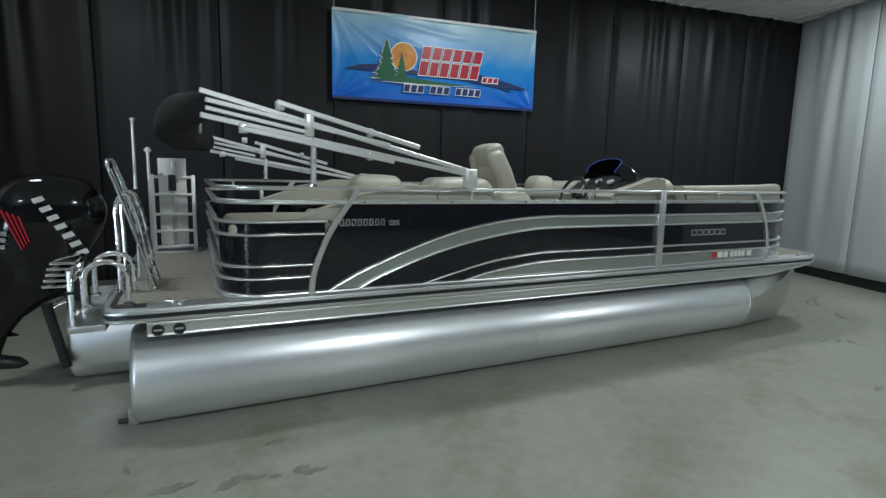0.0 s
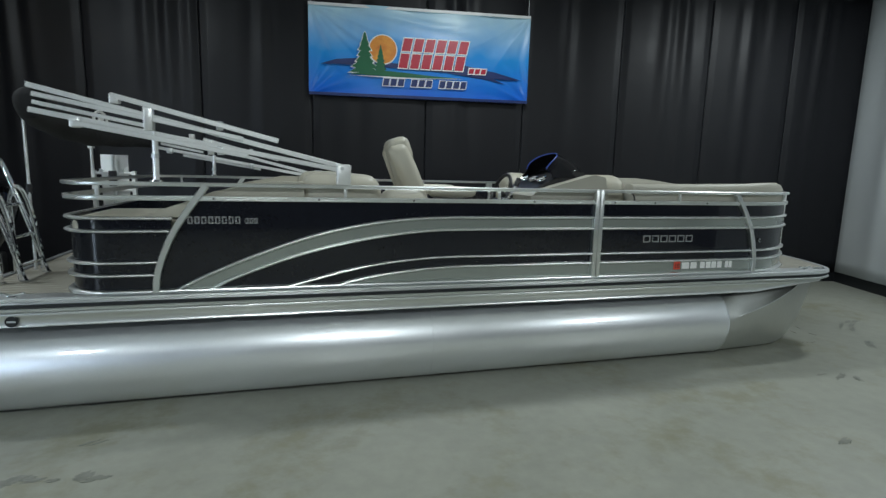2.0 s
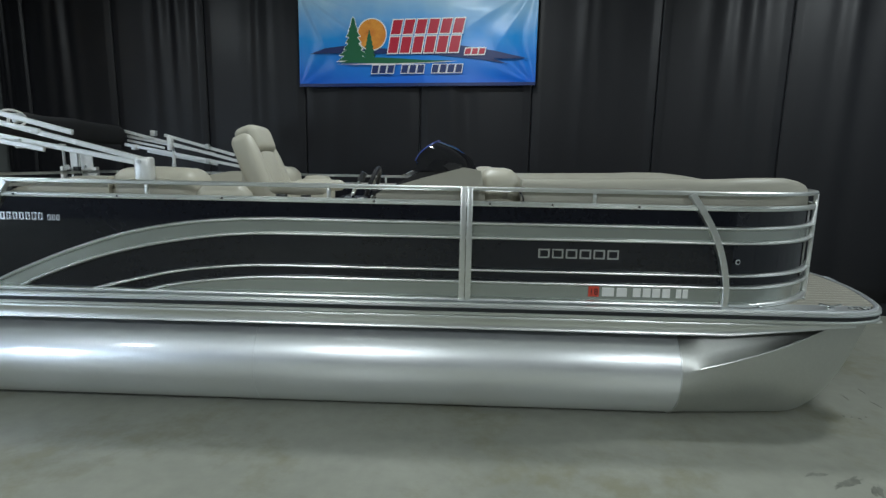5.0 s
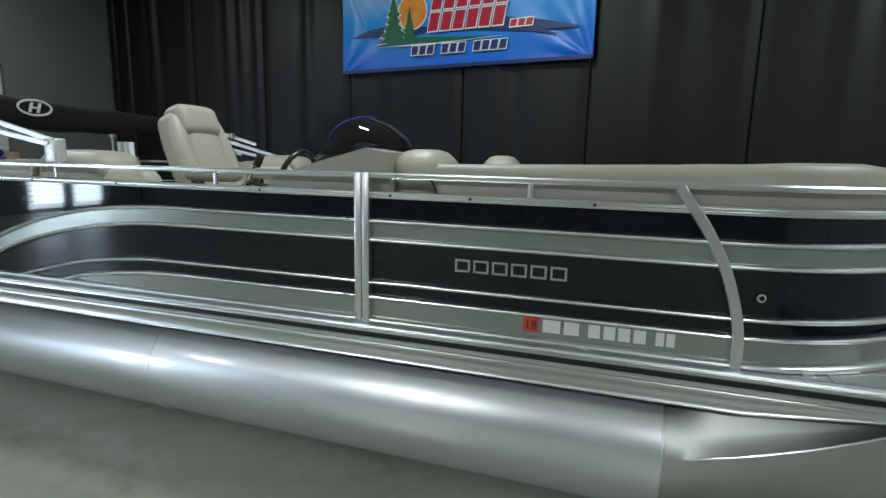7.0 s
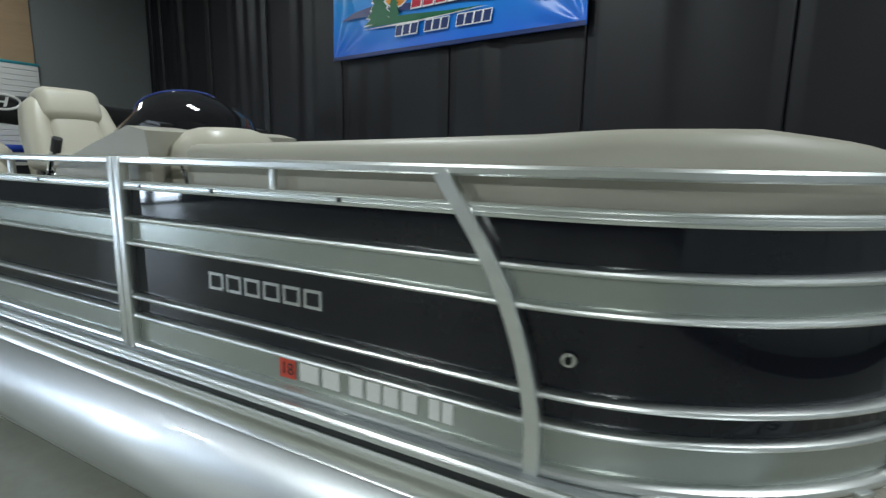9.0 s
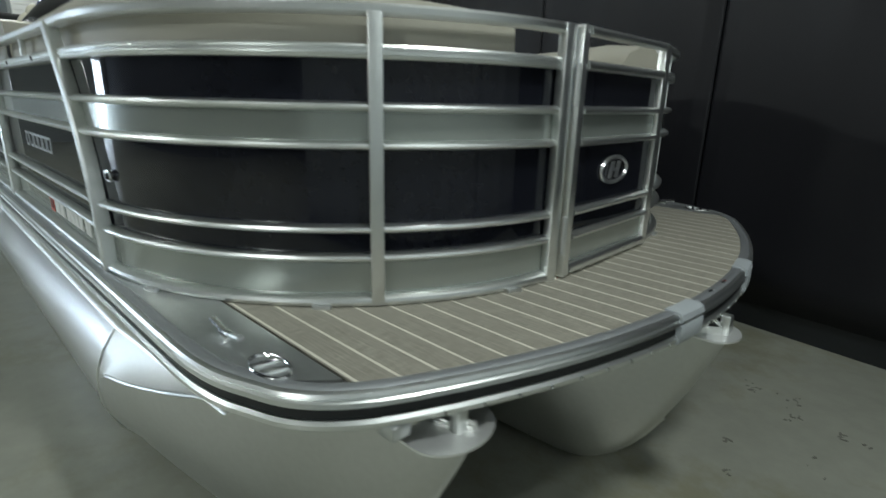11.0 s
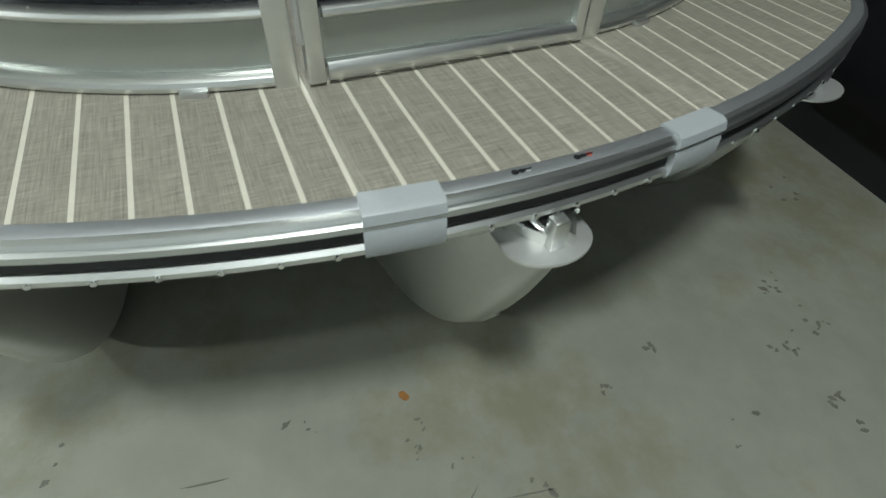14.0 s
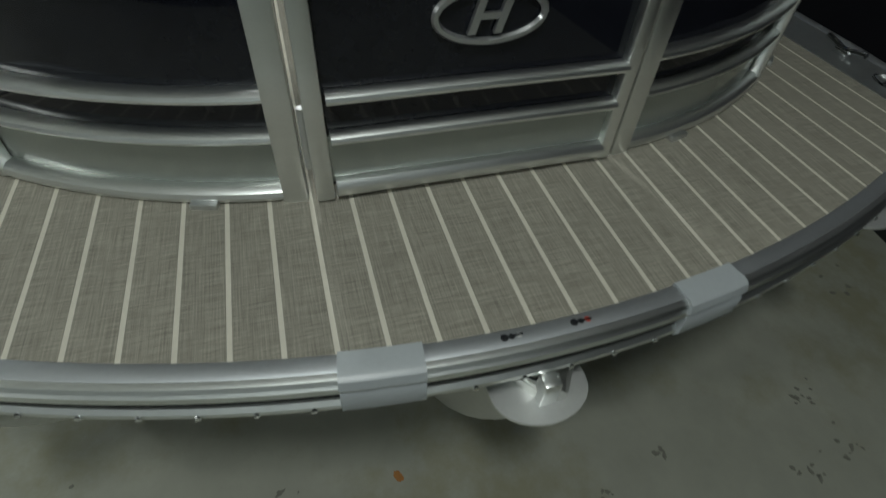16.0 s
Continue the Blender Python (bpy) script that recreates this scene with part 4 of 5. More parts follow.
# wordmarks as plain bars, and the number row
def bars(name, x0, x1, z0, z1, spans, mat, y, hollow=False, slant=0.0):
    for a, b in spans:
        xa, xb = x0 + (x1 - x0) * a, x0 + (x1 - x0) * b
        if hollow:
            t = (z1 - z0) * 0.16
            bm = boxm(xa, y, z0, xa + t, y + 0.004, z1)
            boxm(xb - t, y, z0, xb, y + 0.004, z1, bm=bm)
            boxm(xa + t, y, z1 - t, xb - t, y + 0.004, z1, bm=bm)
            boxm(xa + t, y, z0, xb - t, y + 0.004, z0 + t, bm=bm)
        else:
            bm = prism([(xa, z0), (xb, z0), (xb + slant, z1), (xa + slant, z1)], "y", y, y + 0.003)
        part(name, bm, mat, fences[0], smooth=False)


def spread(n, fill=0.8):
    return [(k / n, (k + fill) / n) for k in range(n)]


bars("wordmark_bar", 5.478, 6.018, 1.108, 1.170, spread(6, 0.82), "grey_letter", 0.0835, True)
bars("model_mark_bar", 1.825, 2.175, 1.284, 1.334, spread(8, 0.7), "grey_letter", 0.0835, True)
bars("model_mark_bar", 2.195, 2.285, 1.284, 1.322, spread(3, 0.7), "grey_letter", 0.0835, True)
bars("number_row_bar", 5.908, 6.470, 0.862, 0.922, [(0, 0.14), (0.17, 0.29), (0.36, 0.45), (0.475, 0.565), (0.585, 0.675), (0.70, 0.79), (0.86, 0.92), (0.935, 0.995)], "white", 0.0775)
part("year_sticker", boxm(5.818, 0.0770, 0.858, 5.888, 0.0785, 0.928, 0.0005, 1), "decal_red", fences[0], "small red year sticker")
fc = bpy.data.curves.new("year_number", "FONT")
fc.body, fc.size, fc.extrude, fc.align_x = "18", 0.058, 0.0008, "CENTER"
fo = bpy.data.objects.new("year_number_text", fc)
scene.collection.objects.link(fo)
fo.matrix_world = pose(5.853, 0.0765, 0.872, 90, 0, 0)
me = bpy.data.meshes.new_from_object(fo.evaluated_get(bpy.context.evaluated_depsgraph_get()))
me.transform(pose(5.853, 0.0765, 0.872, 90, 0, 0))
bpy.data.objects.remove(fo)
me.materials.clear()
me.materials.append(M["rubber"])
yo = new("year_number", me)
yo.parent = fences[0]
# courtesy lamp on the bow curve
a_ = radians(7.3)
part("docking_light", disc((CX + (CR + 0.003) * math.sin(a_), CY - (CR + 0.003) * math.cos(a_), 1.112), 0.018, (math.sin(a_), -math.cos(a_), 0), 0.014, 20, None, 0.004), "chrome", fences[0], "small round chrome light")
part("light_lens", disc((CX + (CR + 0.011) * math.sin(a_), CY - (CR + 0.011) * math.cos(a_), 1.112), 0.010, (math.sin(a_), -math.cos(a_), 0), 0.006, 16, None, 0.002), "smoked", fences[0], "dark lens")

# ---- seats and helm on the deck ----
def lounge_back(pts, top, z0, thick, mirror=False):
    """A padded back that follows the fence, its top edge rounded."""
    rings = []
    outer = inset(pts, 0.03)
    inner = inset(pts, 0.03 + thick)
    n = len(pts)
    for i, ((x, y), (x2, y2)) in enumerate(zip(outer, inner)):
        h = top(i / (n - 1))
        sq = min(1, 0.55 + 6 * min(i, n - 1 - i) / n)
        p = lambda f, z: (x + (x2 - x) * f, y + (y2 - y) * f, z)
        r = 0.05 * sq
        rings.append([p(0.02, z0), p(0.0, h - 0.14), p(0.03, h - r), p(0.14, h - r * 0.3), p(0.32, h), p(0.55, h), p(0.80, h - 0.02), p(0.97, h - 0.07), p(1.0, h - 0.16), p(0.95, z0)])
    b = loft(rings)
    return flip(b) if mirror else b


BOWPTS = [(5.36, 0.08)] + from_x(5.45)[1:-3]
KT = [(0.0, 1.615), (0.15, 1.628), (0.40, 1.652), (0.56, 1.655), (0.70, 1.630), (0.82, 1.598), (1.0, 1.575)]
seats = []
for s in (0, 1):
    lo = empty("bow_lounge", "beige vinyl bow lounge seat with a curved padded back", "lounge seat", "bow lounges")
    part("backrest", lounge_back(BOWPTS, lambda u: arcz(KT, u), 0.95, 0.16, s), "vinyl_dark", lo, sharp=50)
    fl = flip if s else (lambda b: b)
    part("seat_cushion", fl(cushion(5.45, 0.24, 1.10, 6.75, 0.82, 1.24, 0.05)), "vinyl", lo)
    part("seat_base", fl(boxm(5.45, 0.26, 0.806, 6.75, 0.78, 1.10, 0.02)), "vinyl_dark", lo)
    b = cushion(5.06, 0.20, 1.28, 5.37, 0.60, 1.676, 0.11, 0.012)
    part("end_bolster", fl(b), "vinyl", lo, "plump end bolster")
    part("hinge_strap", fl(tube(bez([(5.33, 0.105, 1.55), (5.36, 0.098, 1.51), (5.37, 0.10, 1.47)], 4), 0.006, 6)), "plastic", lo)

helm = empty("helm_console", "beige helm console with a dark dash and smoked windscreen", "console")
prof = [(4.42, 0.806), (5.06, 0.806), (5.12, 1.50), (5.09, 1.665), (4.98, 1.685), (4.72, 1.615), (4.45, 1.535), (4.40, 1.50)]
b = prism(prof, "y", 0.13, 0.92)
bmesh.ops.bevel(b, geom=[e for e in b.edges if e.calc_face_angle(0) > 0.15], offset=0.025, segments=3, affect="EDGES")
part("body", b, "vinyl_dark", helm, sharp=40)
b = prism([(4.40, 1.50), (4.62, 1.62), (4.86, 1.72), (4.98, 1.70), (4.98, 1.62), (4.5, 1.47)], "y", 0.26, 0.86)
bmesh.ops.bevel(b, geom=list(b.edges), offset=0.015, segments=2, affect="EDGES")
part("dash", b, "plastic", helm, "black dash")
for gy in (0.36, 0.52, 0.70):
    part("gauge", disc((4.60, gy, 1.635), 0.04, (-0.45, 0, 0.9), 0.015, 20, None, 0.003), "gauge", helm, "round dial")
    part("gauge_bezel", tube([(4.598 + 0.042 * math.cos(a) * 0.9, gy + 0.042 * math.sin(a), 1.642 + 0.042 * math.cos(a) * 0.45) for a in [k * math.tau / 20 for k in range(20)]], 0.006, 6, loop=True), "chrome", helm)
ws = []
for i in range(25):
    a = -1.9 + 3.8 * i / 24
    c, s = math.cos(a), math.sin(a)
    up = 0.30 + 0.70 * (max(0.0, (c + 0.33) / 1.33)) ** 0.6
    outer = [(4.75 + 0.33 * c, 0.56 + 0.33 * s, 1.655), (4.75 + 0.29 * c, 0.56 + 0.30 * s, 1.655 + 0.09 * up), (4.73 + 0.20 * c, 0.56 + 0.25 * s, 1.655 + 0.17 * up), (4.68 + 0.12 * c, 0.56 + 0.21 * s, 1.655 + 0.215 * up)]
    inner = [(4.75 + (x - 4.75) * 0.975, 0.56 + (y - 0.56) * 0.975, z - 0.004) for x, y, z in outer[::-1]]
    ws.append(outer + inner)
part("windscreen", loft(ws), "smoked", helm, "smoked acrylic windscreen", sharp=60)
part("windscreen_edge", tube([r[3] for r in ws], 0.006, 6), "blue_tint", helm, "blue-tinted bright edge")
wheel = part("steering_wheel", tube([(4.30 + 0.055 * math.sin(a), 0.55 + 0.18 * math.cos(a), 1.50 + 0.165 * math.sin(a)) for a in [k * math.tau / 36 for k in range(36)]], 0.016, 10, loop=True), "plastic", helm, "black steering wheel")
for a in (0.3, 2.4, 4.5):
    part("spoke", tube([(4.33, 0.55, 1.49), (4.30 + 0.05 * math.sin(a), 0.55 + 0.17 * math.cos(a), 1.50 + 0.155 * math.sin(a))], 0.011, 8), "chrome", wheel)
part("hub", tube([(4.31, 0.55, 1.50), (4.44, 0.55, 1.47)], 0.035, 14), "plastic", wheel)
thr = part("throttle_box", cushion(4.10, 0.20, 1.36, 4.34, 0.34, 1.47, 0.05, 0.01), "plastic", helm, "black throttle box")
part("throttle_dome", disc((4.22, 0.195, 1.44), 0.055, (0, 1, 0), 0.03, 20, None, 0.012), "chrome", thr)
part("throttle_lever", tube(bez([(4.22, 0.18, 1.44), (4.25, 0.18, 1.53), (4.30, 0.19, 1.60)], 5), 0.013, 8), "chrome", thr)
part("throttle_knob", tube([(4.285, 0.19, 1.58), (4.315, 0.19, 1.64)], 0.022, 10), "plastic", thr)
part("side_pod", boxm(4.02, 0.13, 0.806, 4.42, 0.42, 1.38, 0.03, 3), "vinyl_dark", helm)

chair = empty("captain_chair", "beige vinyl captain's chair with a headrest", "chair")
chair.location = (0.0, 0.085, 0.0)
lean = pose(3.62, 0.60, 1.242, 0, -20, 0)


def leaned(b):
    bmesh.ops.transform(b, matrix=lean, verts=b.verts)
    return b


back = part("backrest", leaned(cushion(-0.09, -0.15, 0.0, 0.05, 0.15, 0.64, 0.05, 0.015)), "vinyl", chair)
for s in (-1, 1):
    y0, y1 = sorted((s * 0.13, s * 0.265))
    w = cushion(-0.10, y0, 0.0, 0.06, y1, 0.70, 0.055, 0.008)
    for v in w.verts:
        f = max(0.0, (v.co.z - 0.42) / 0.28)
        v.co.y -= s * 0.05 * f * f
        v.co.x -= 0.02 * f
    part("wing", leaned(w), "vinyl", back, sharp=60)
part("headrest", leaned(cushion(-0.095, -0.175, 0.54, 0.080, 0.175, 0.752, 0.055, 0.008)), "vinyl", chair)
part("seat", cushion(3.58, 0.34, 1.14, 4.08, 0.86, 1.30, 0.07, 0.02), "vinyl", chair)
for sy in (0.31, 0.89):
    part("armrest", cushion(3.60, sy - 0.045, 1.475, 4.00, sy + 0.045, 1.555, 0.035, 0.008), "vinyl", chair)
    part("arm_bracket", boxm(3.64, sy - 0.02, 1.22, 3.72, sy + 0.02, 1.48, 0.01), "plastic", chair)
part("pedestal", tube([(3.82, 0.60, 0.83), (3.82, 0.60, 1.15)], 0.045, 16), "alu", chair)
part("pedestal_base", disc((3.82, 0.60, 0.82), 0.18, (0, 0, 1), 0.028, 28, None, 0.008), "alu", chair)

for s in (0, 1):
    fl = flip if s else (lambda b: b)
    rl = empty("rear_lounge", "beige vinyl rear lounge with stuffed back cushions", "lounge seat", "rear lounges")
    part("base", fl(boxm(2.05, 0.18, 0.806, 3.25, 0.74, 1.10, 0.02)), "vinyl_dark", rl)
    part("seat_cushion", fl(cushion(2.05, 0.20, 1.10, 3.25, 0.78, 1.24, 0.05)), "vinyl", rl)
    part("side_back", fl(cushion(3.17, 0.12, 1.18, 3.52, 0.32, 1.535, 0.08, 0.02)), "vinyl", rl)
    part("rear_back", fl(cushion(2.58, 0.15, 1.18, 3.16, 0.50, 1.632, 0.09, 0.02)), "vinyl", rl)
    part("side_wedge", fl(prism([(1.52, 1.33), (2.60, 1.30), (2.60, 1.58), (2.38, 1.58), (1.98, 1.50), (1.78, 1.42)], "y", 0.13, 0.30)), "vinyl", rl)
pad = empty("sun_pad", "beige vinyl stern pad inside the fence corner", "sun pad")
part("pad_cushion", cushion(1.10, 0.16, 1.20, 1.80, 0.92, 1.325, 0.05, 0.01), "vinyl", pad)
part("pad_base", boxm(1.12, 0.18, 0.806, 1.80, 0.90, 1.20, 0.02), "vinyl_dark", pad)

# ---- folded bimini top ----
bim = empty("bimini_top", "folded aluminium bimini frame with a black canvas boot", "bimini top")


def bar(a, b, w, t, y):
    """A flat bar in an upright plane along the boat."""
    d = Vector((b[0] - a[0], 0, b[1] - a[1]))
    n = Vector((-d.z, 0, d.x)).normalized() * (w / 2)
    A, B = Vector((a[0], 0, a[1])), Vector((b[0], 0, b[1]))
    bm = prism([(p.x, p.z) for p in (A - n, B - n, B + n, A + n)], "y", y - t / 2, y + t / 2)
    bmesh.ops.bevel(bm, geom=list(bm.edges), offset=0.004, segments=1, affect="EDGES")
    return bm


for s in (0, 1):
    Y = 0.10 if s == 0 else 2 * YC - 0.10
    fl = -0.022 if s == 0 else 0.022
    dz = 0.0 if s == 0 else -0.10
    dx = 0.0 if s == 0 else 0.10
    arms = [((2.86, 1.700), (0.95, 2.15), 0.034, 0), ((2.43, 1.862), (1.41, 2.112), 0.034, fl), ((2.20, 1.868), (0.98, 2.095), 0.030, fl * 0.5),
            ((2.86, 1.672), (0.95, 2.0), 0.034, 0), ((2.23, 1.752), (1.20, 1.928), 0.034, fl), ((1.62, 1.925), (0.98, 2.045), 0.026, fl * 0.6)]
    for a, b, w, o in arms:
        part("arm", bar((a[0] - 0.8 * dx, a[1] + dz), (b[0] + 1.3 * dx, b[1] + 1.4 * dz), w, 0.022, Y + o), "alu_white", bim, "white-silver folding arm")
    for x, z0, z1 in ((1.43, 2.06, 2.12), (1.62, 1.90, 2.06), (1.20, 1.90, 1.96)):
        part("link_plate", boxm(x - 0.028, Y - 0.03, z0 + dz, x + 0.028, Y + 0.03, z1 + dz, 0.005), "alu_white", bim)
    for x, z in ((2.05, 1.95), (2.05, 1.785)):
        part("clamp", boxm(x - 0.02, Y - 0.026, z - 0.03 + dz, x + 0.02, Y + 0.026, z + 0.03 + dz, 0.006), "alu_dull", bim)
    part("pivot_bracket", boxm(2.825 - 0.8 * dx, Y - 0.04, 1.562, 2.93 - 0.8 * dx, Y + 0.035, 1.715 + 0.6 * dz, 0.015, 3), "alu_white", bim, "white pivot bracket")
    part("pivot_bolt", disc((2.865 - 0.8 * dx, Y - 0.042 if s == 0 else Y + 0.042, 1.685 + 0.6 * dz), 0.014, (0, 1, 0), 0.012, 10), "alu_dull", bim)
    part("strut", tube([(1.645, Y, 1.575), (1.650, Y, 1.895 + dz)], 0.019, 10), "alu_white", bim)
    part("strut_collar", tube([(1.645, Y, 1.72 + dz), (1.646, Y, 1.75 + dz)], 0.024, 10), "alu_dull", bim)
    part("strut_foot", disc((1.645, Y, 1.572), 0.04, (0, 0, 1), 0.014, 18, None, 0.004), "chrome", bim)
# rolled canvas from arm to arm
rings = []
for i in range(31):
    u = i / 30
    y = 0.135 + (2 * YC - 0.27) * u
    bulge = math.sin(math.pi * u) ** 0.6
    cx = 0.97 - 0.22 * bulge + 0.08 * u
    cz = 2.055 - 0.02 * bulge - 0.10 * u + 0.01 * math.sin(9 * u)
    rx, rz = 0.07 + 0.09 * bulge, 0.095 + 0.045 * bulge
    rings.append([(cx + rx * math.cos(a) * (1 + 0.06 * math.sin(3 * a + 7 * u)), y, cz + rz * math.sin(a) * (1 + 0.05 * math.sin(5 * u * 6 + 2 * a))) for a in [k * math.tau / 22 for k in range(22)]])
boot = part("canvas_boot", loft(rings), "canvas", bim, "rolled black canvas boot", sharp=80)
emblem(pose(0.968, 1.30, 2.035, 90, 0, 90), 0.150, boot, "white")

# ---- outboard motor ----
mot = empty("outboard_motor", "gloss black outboard motor with red stripes, tilted on the stern", "outboard motor")
MM = Matrix.Translation((0.02, YC, 0.92)) @ Matrix.Rotation(radians(10), 4, "Y")
prof_ = [(-0.16, 0.16, 0.11, -0.24), (-0.10, 0.25, 0.17, -0.22), (0.0, 0.315, 0.20, -0.20), (0.18, 0.35, 0.225, -0.18), (0.34, 0.37, 0.235, -0.16), (0.48, 0.35, 0.22, -0.15), (0.58, 0.28, 0.185, -0.16), (0.64, 0.20, 0.13, -0.14), (0.665, 0.10, 0.06, -0.12)]
rings = []
for z, a, b, cx in prof_:
    rings.append([MM @ Vector((cx + a * math.copysign(abs(math.cos(t)) ** 0.7, math.cos(t)) + (0.06 * z), b * math.copysign(abs(math.sin(t)) ** 0.7, math.sin(t)), z)) for t in [k * math.tau / 36 for k in range(36)]])
cow = part("cowl", loft(rings), "cowl", mot, "gloss black engine cowl", sharp=50)
cow.modifiers.new("smooth", "SUBSURF").levels = 1
cow.modifiers["smooth"].render_levels = 1


def on_cowl(name, quad, mat):
    """A thin plate laid on the near flank of the cowl."""
    pts = []
    for x, z in quad:
        pts.append((x, z))
    b = prism(pts, "y", -0.236, -0.215)
    bmesh.ops.transform(b, matrix=MM, verts=b.verts)
    part(name, b, mat, cow, smooth=False)


for k in range(7):
    x, z, c, s = -0.19 + 0.052 * k, 0.47 - 0.058 * k, 0.62, 0.78
    q = [(-0.020, -0.034), (0.018, -0.034), (0.026, 0.034), (-0.012, 0.034)]
    on_cowl("maker_bar", [(x + p * c + r * s, z - p * s + r * c) for p, r in q], "white")
for k in range(4):
    on_cowl("red_stripe", [(-0.40 + k * 0.035, 0.36 - k * 0.01), (-0.385 + k * 0.035, 0.36 - k * 0.01), (-0.235 + k * 0.012, 0.09 + k * 0.02), (-0.245 + k * 0.012, 0.09 + k * 0.02)], "red")
for k in range(3):
    on_cowl("badge_bar", [(-0.42, 0.17 - k * 0.05), (-0.34, 0.18 - k * 0.05), (-0.34, 0.21 - k * 0.05), (-0.42, 0.20 - k * 0.05)], "grey_letter")
b = loft([[MM @ Vector((cx + a * math.cos(t), bb * math.sin(t), z)) for t in [k * math.tau / 24 for k in range(24)]] for z, a, bb, cx in ((-0.02, 0.27, 0.19, -0.20), (-0.14, 0.29, 0.18, -0.17), (-0.24, 0.25, 0.15, -0.19), (-0.34, 0.17, 0.10, -0.26), (-0.48, 0.13, 0.07, -0.36), (-0.60, 0.13, 0.06, -0.42), (-0.62, 0.19, 0.07, -0.43), (-0.64, 0.12, 0.05, -0.43), (-0.80, 0.10, 0.045, -0.44))])
part("midsection", b, "cowl", mot)
b = loft([[MM @ Vector((x, r * math.cos(t), -0.84 + r * math.sin(t))) for t in [k * math.tau / 20 for k in range(20)]] for x, r in ((-0.16, 0.01), (-0.21, 0.045), (-0.34, 0.06), (-0.54, 0.055), (-0.64, 0.04))])
gear = part("gearcase", b, "plastic", mot)
b = prism([(-0.28, -0.86), (-0.48, -0.86), (-0.52, -0.99), (-0.42, -0.98)], "y", -0.008, 0.008)
bmesh.ops.transform(b, matrix=MM, verts=b.verts)
part("skeg", b, "plastic", mot)
prop = part("propeller", (lambda b: (bmesh.ops.transform(b, matrix=MM, verts=b.verts), b)[1])(tube([(-0.64, 0, -0.84), (-0.76, 0, -0.84)], 0.045, 14)), "alu_dull", mot, "three-blade propeller")
for k in range(3):
    b = prism([(-0.02, 0.03), (0.05, 0.08), (0.06, 0.16), (0.0, 0.185), (-0.05, 0.13), (-0.03, 0.05)], "y", -0.004, 0.004)
    bmesh.ops.transform(b, matrix=MM @ Matrix.Translation((-0.70, 0, -0.84)) @ Matrix.Rotation(k * math.tau / 3, 4, "X") @ Matrix.Rotation(0.6, 4, "Z"), verts=b.verts)
    part("blade", b, "alu_dull", prop)
part("clamp_bracket", boxm(0.02, YC - 0.15, 0.635, 0.16, YC + 0.15, 0.90, 0.02), "plastic", mot)
for sy in (-0.13, 0.13):
    part("trim_ram", tube([(-0.06, YC + sy * 2.54, 0.66), (-0.06, YC + sy * 2.54, 0.62), (0.03, YC + sy * 2.54, 0.16)], 0.035, 12), "plastic", mot)
    part("ram_rod", tube([(-0.10, YC + sy, 0.56), (0.02, YC + sy, 0.62)], 0.012, 8), "chrome", mot)

# ---- rails, ladders and poles at the stern ----
def hoop(x0, x1, y, top, r=0.017, lean=0.0):
    h = top - 0.10
    return tube([(x0, y, 0.80), (x0, y, h)] + [((x0 + x1) / 2 - (x1 - x0) / 2 * math.cos(a), y + lean, h + 0.10 * math.sin(a)) for a in [k * math.pi / 10 for k in range(1, 10)]] + [(x1, y, h), (x1, y, 0.80)], r, 12)


def foot(x, y):
    return disc((x, y, 0.808), 0.034, (0, 0, 1), 0.016, 18, None, 0.004)


hl = empty("swim_ladder", "polished stainless swim ladder folded up at the stern corner", "ladder")
for y in (0.19, 0.56):
    part("hand_rail", hoop(0.315, 0.545, y, 1.085), "chrome", hl)
    part("stile", tube([(0.245, y, 0.68), (0.245, y, 1.04)], 0.017, 10), "chrome", hl)
    for fx in (0.315, 0.545):
        part("foot_flange", foot(fx, y), "chrome", hl)
for k in range(5):
    b = boxm(0.10 + 0.012 * k, 0.20, 0.935 + k * 0.035, 0.235 + 0.01 * k, 0.55, 0.953 + k * 0.035, 0.006)
    part("step", b, "chrome", hl)
part("bracket", boxm(0.22, 0.15, 0.655, 0.42, 0.60, 0.70, 0.008), "alu_dull", hl)
part("strap", tube([(0.245 + 0.022 * math.cos(a), 0.19 + 0.022 * math.sin(a), 0.905) for a in [k * math.tau / 14 for k in range(14)]], 0.010, 6, loop=True), "rubber", hl, "black rubber strap")

bl = empty("boarding_ladder", "polished stainless boarding ladder leaning upright on the stern deck", "ladder")
for y in (0.62, 0.98):
    part("stile", tube(bez([(0.665, y, 0.81), (0.58, y, 1.15), (0.475, y, 1.52), (0.43, y, 1.66), (0.42, y + (0.05 if y < 0.8 else -0.05), 1.705)], 6), 0.018, 12), "chrome", bl)
    part("hand_hoop", tube(bez([(0.455, y, 0.80), (0.455, y, 1.2), (0.455, y, 1.38), (0.50, y, 1.48), (0.55, y, 1.44), (0.60, y, 1.25), (0.63, y, 1.0), (0.64, y, 0.80)], 5), 0.016, 10), "chrome", bl)
    part("foot_flange", foot(0.455, y), "chrome", bl)
    part("foot_flange", foot(0.66, y), "chrome", bl)
part("top_bar", tube([(0.42, 0.67, 1.705), (0.415, 0.80, 1.715), (0.42, 0.93, 1.705)], 0.018, 10), "chrome", bl)
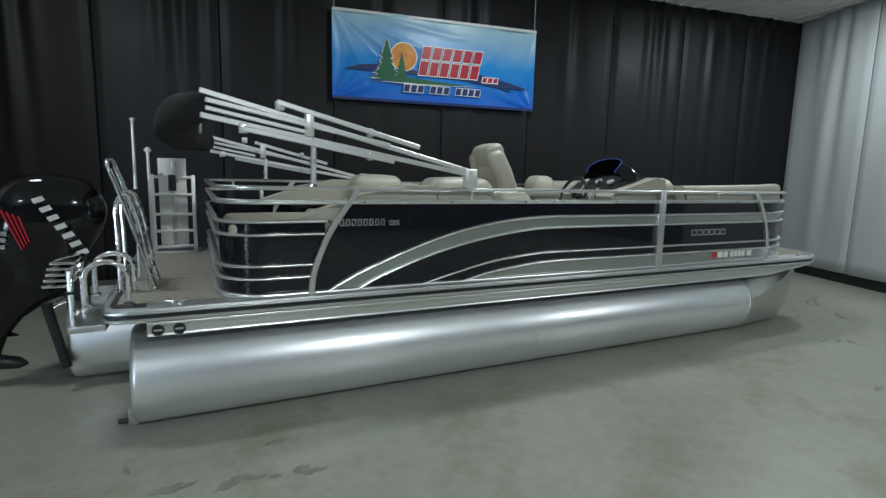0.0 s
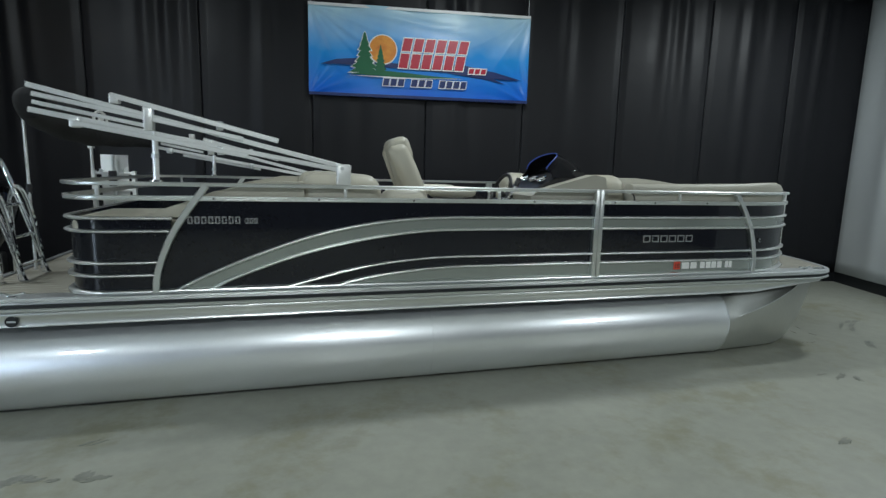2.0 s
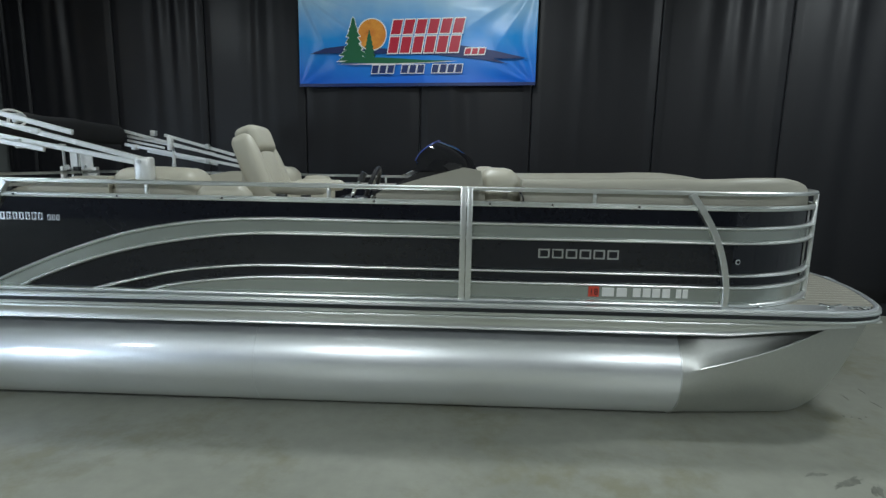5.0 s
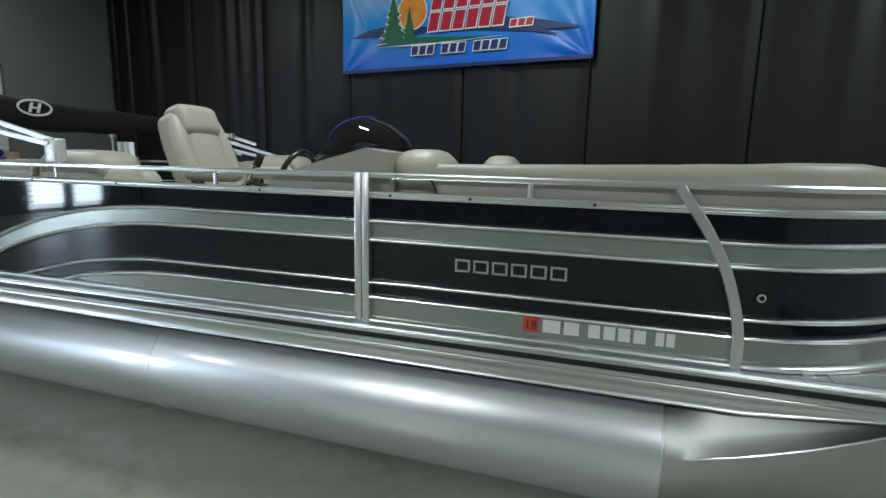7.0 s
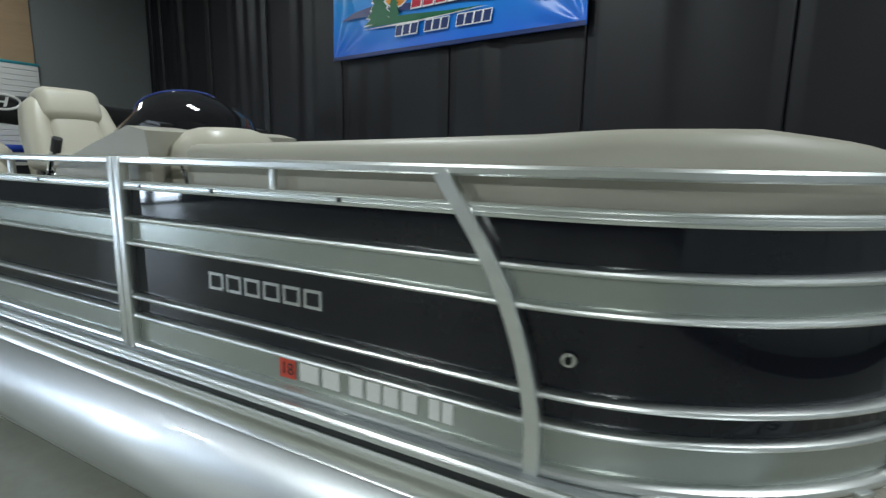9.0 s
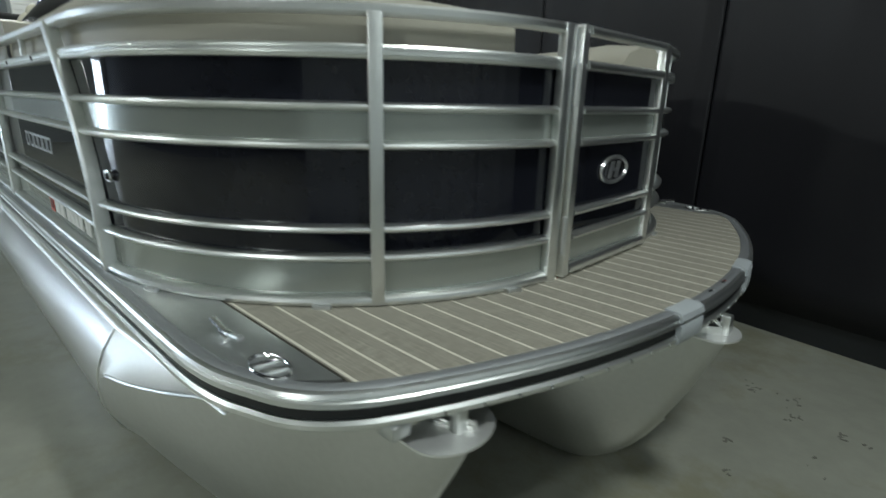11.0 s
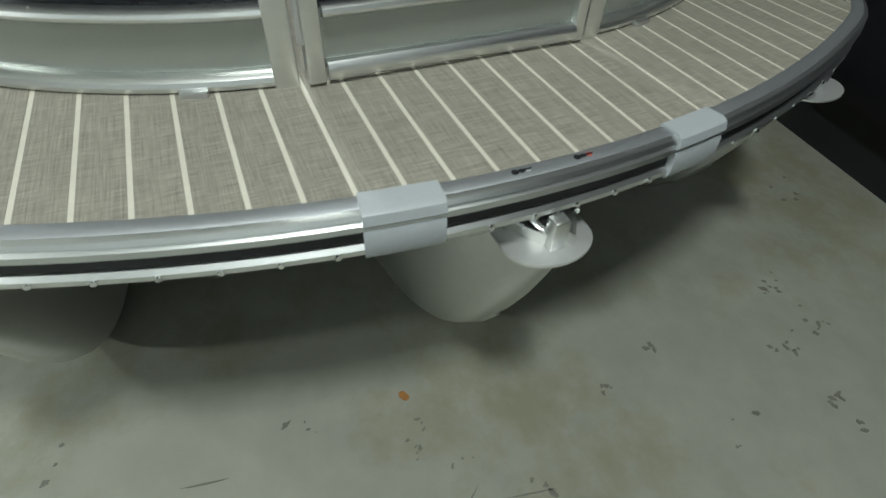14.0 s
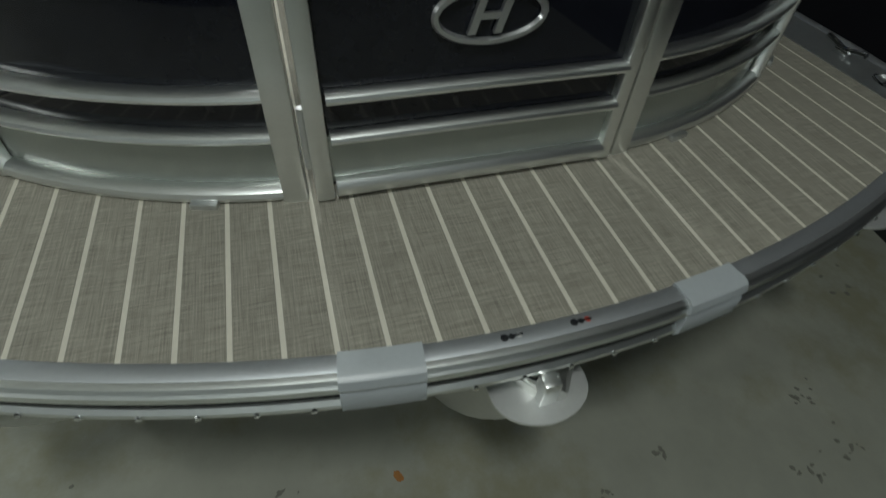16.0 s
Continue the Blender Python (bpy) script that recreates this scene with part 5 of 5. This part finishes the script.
for z in (0.92, 1.12, 1.35):
    x = 0.665 - (z - 0.81) * 0.27
    part("rung", tube([(x, 0.62, z), (x, 0.98, z)], 0.013, 10), "chrome", bl)

al = empty("gangway_ladder", "aluminium gangway ladder standing upright on the stern deck", "ladder")
AY = 2.40
for x in (0.575, 0.945):
    part("stile", boxm(x - 0.018, AY - 0.03, 0.806, x + 0.018, AY + 0.03, 1.60, 0.004), "alu_white", al)
for z in (0.87, 1.03, 1.20, 1.40, 1.575):
    part("rung", boxm(0.59, AY - 0.02, z - 0.014, 0.93, AY + 0.02, z + 0.014, 0.004), "alu_white", al)
part("back_plate", boxm(0.63, AY + 0.04, 0.88, 0.885, AY + 0.055, 1.765, 0.003), "alu_white", al)
part("centre_stile", tube([(0.76, AY, 0.87), (0.76, AY, 1.76)], 0.018, 10), "alu_dull", al)
part("base_plate", boxm(0.56, AY - 0.12, 0.806, 0.96, AY + 0.06, 0.83, 0.004), "alu_dull", al)
part("latch_block", boxm(0.72, AY - 0.05, 1.44, 0.79, AY - 0.005, 1.60, 0.008), "plastic", al, "black latch block")
for x in (0.66, 0.85):
    part("knob", disc((x, AY - 0.05, 1.60), 0.02, (0, 1, 0), 0.03, 12, None, 0.004), "alu", al)

lp = empty("stern_light", "slim white stern light pole with a globe", "light pole")
part("pole", tube([(0.55, 2.46, 0.806), (0.548, 2.46, 1.82)], 0.016, 10), "alu_white", lp)
part("globe", disc((0.548, 2.46, 1.838), 0.032, (0, 0, 1), 0.055, 16, None, 0.014), "white", lp)
part("base", foot(0.55, 2.46), "plastic", lp)
fp = empty("flag_pole", "slim polished pole with a button top standing on the stern deck", "pole")
part("pole", tube([(0.53, 1.12, 0.806), (0.545, 1.10, 2.02)], 0.011, 10), "alu_white", fp)
part("button", disc((0.545, 1.10, 2.025), 0.02, (0, 0, 1), 0.02, 14, None, 0.006), "alu_white", fp)
part("socket", tube([(0.533, 1.118, 1.42), (0.536, 1.114, 1.50)], 0.020, 10), "plastic", fp)
for thing in (mot, hl, bl, al, lp, fp):
    thing.location.x -= 0.045
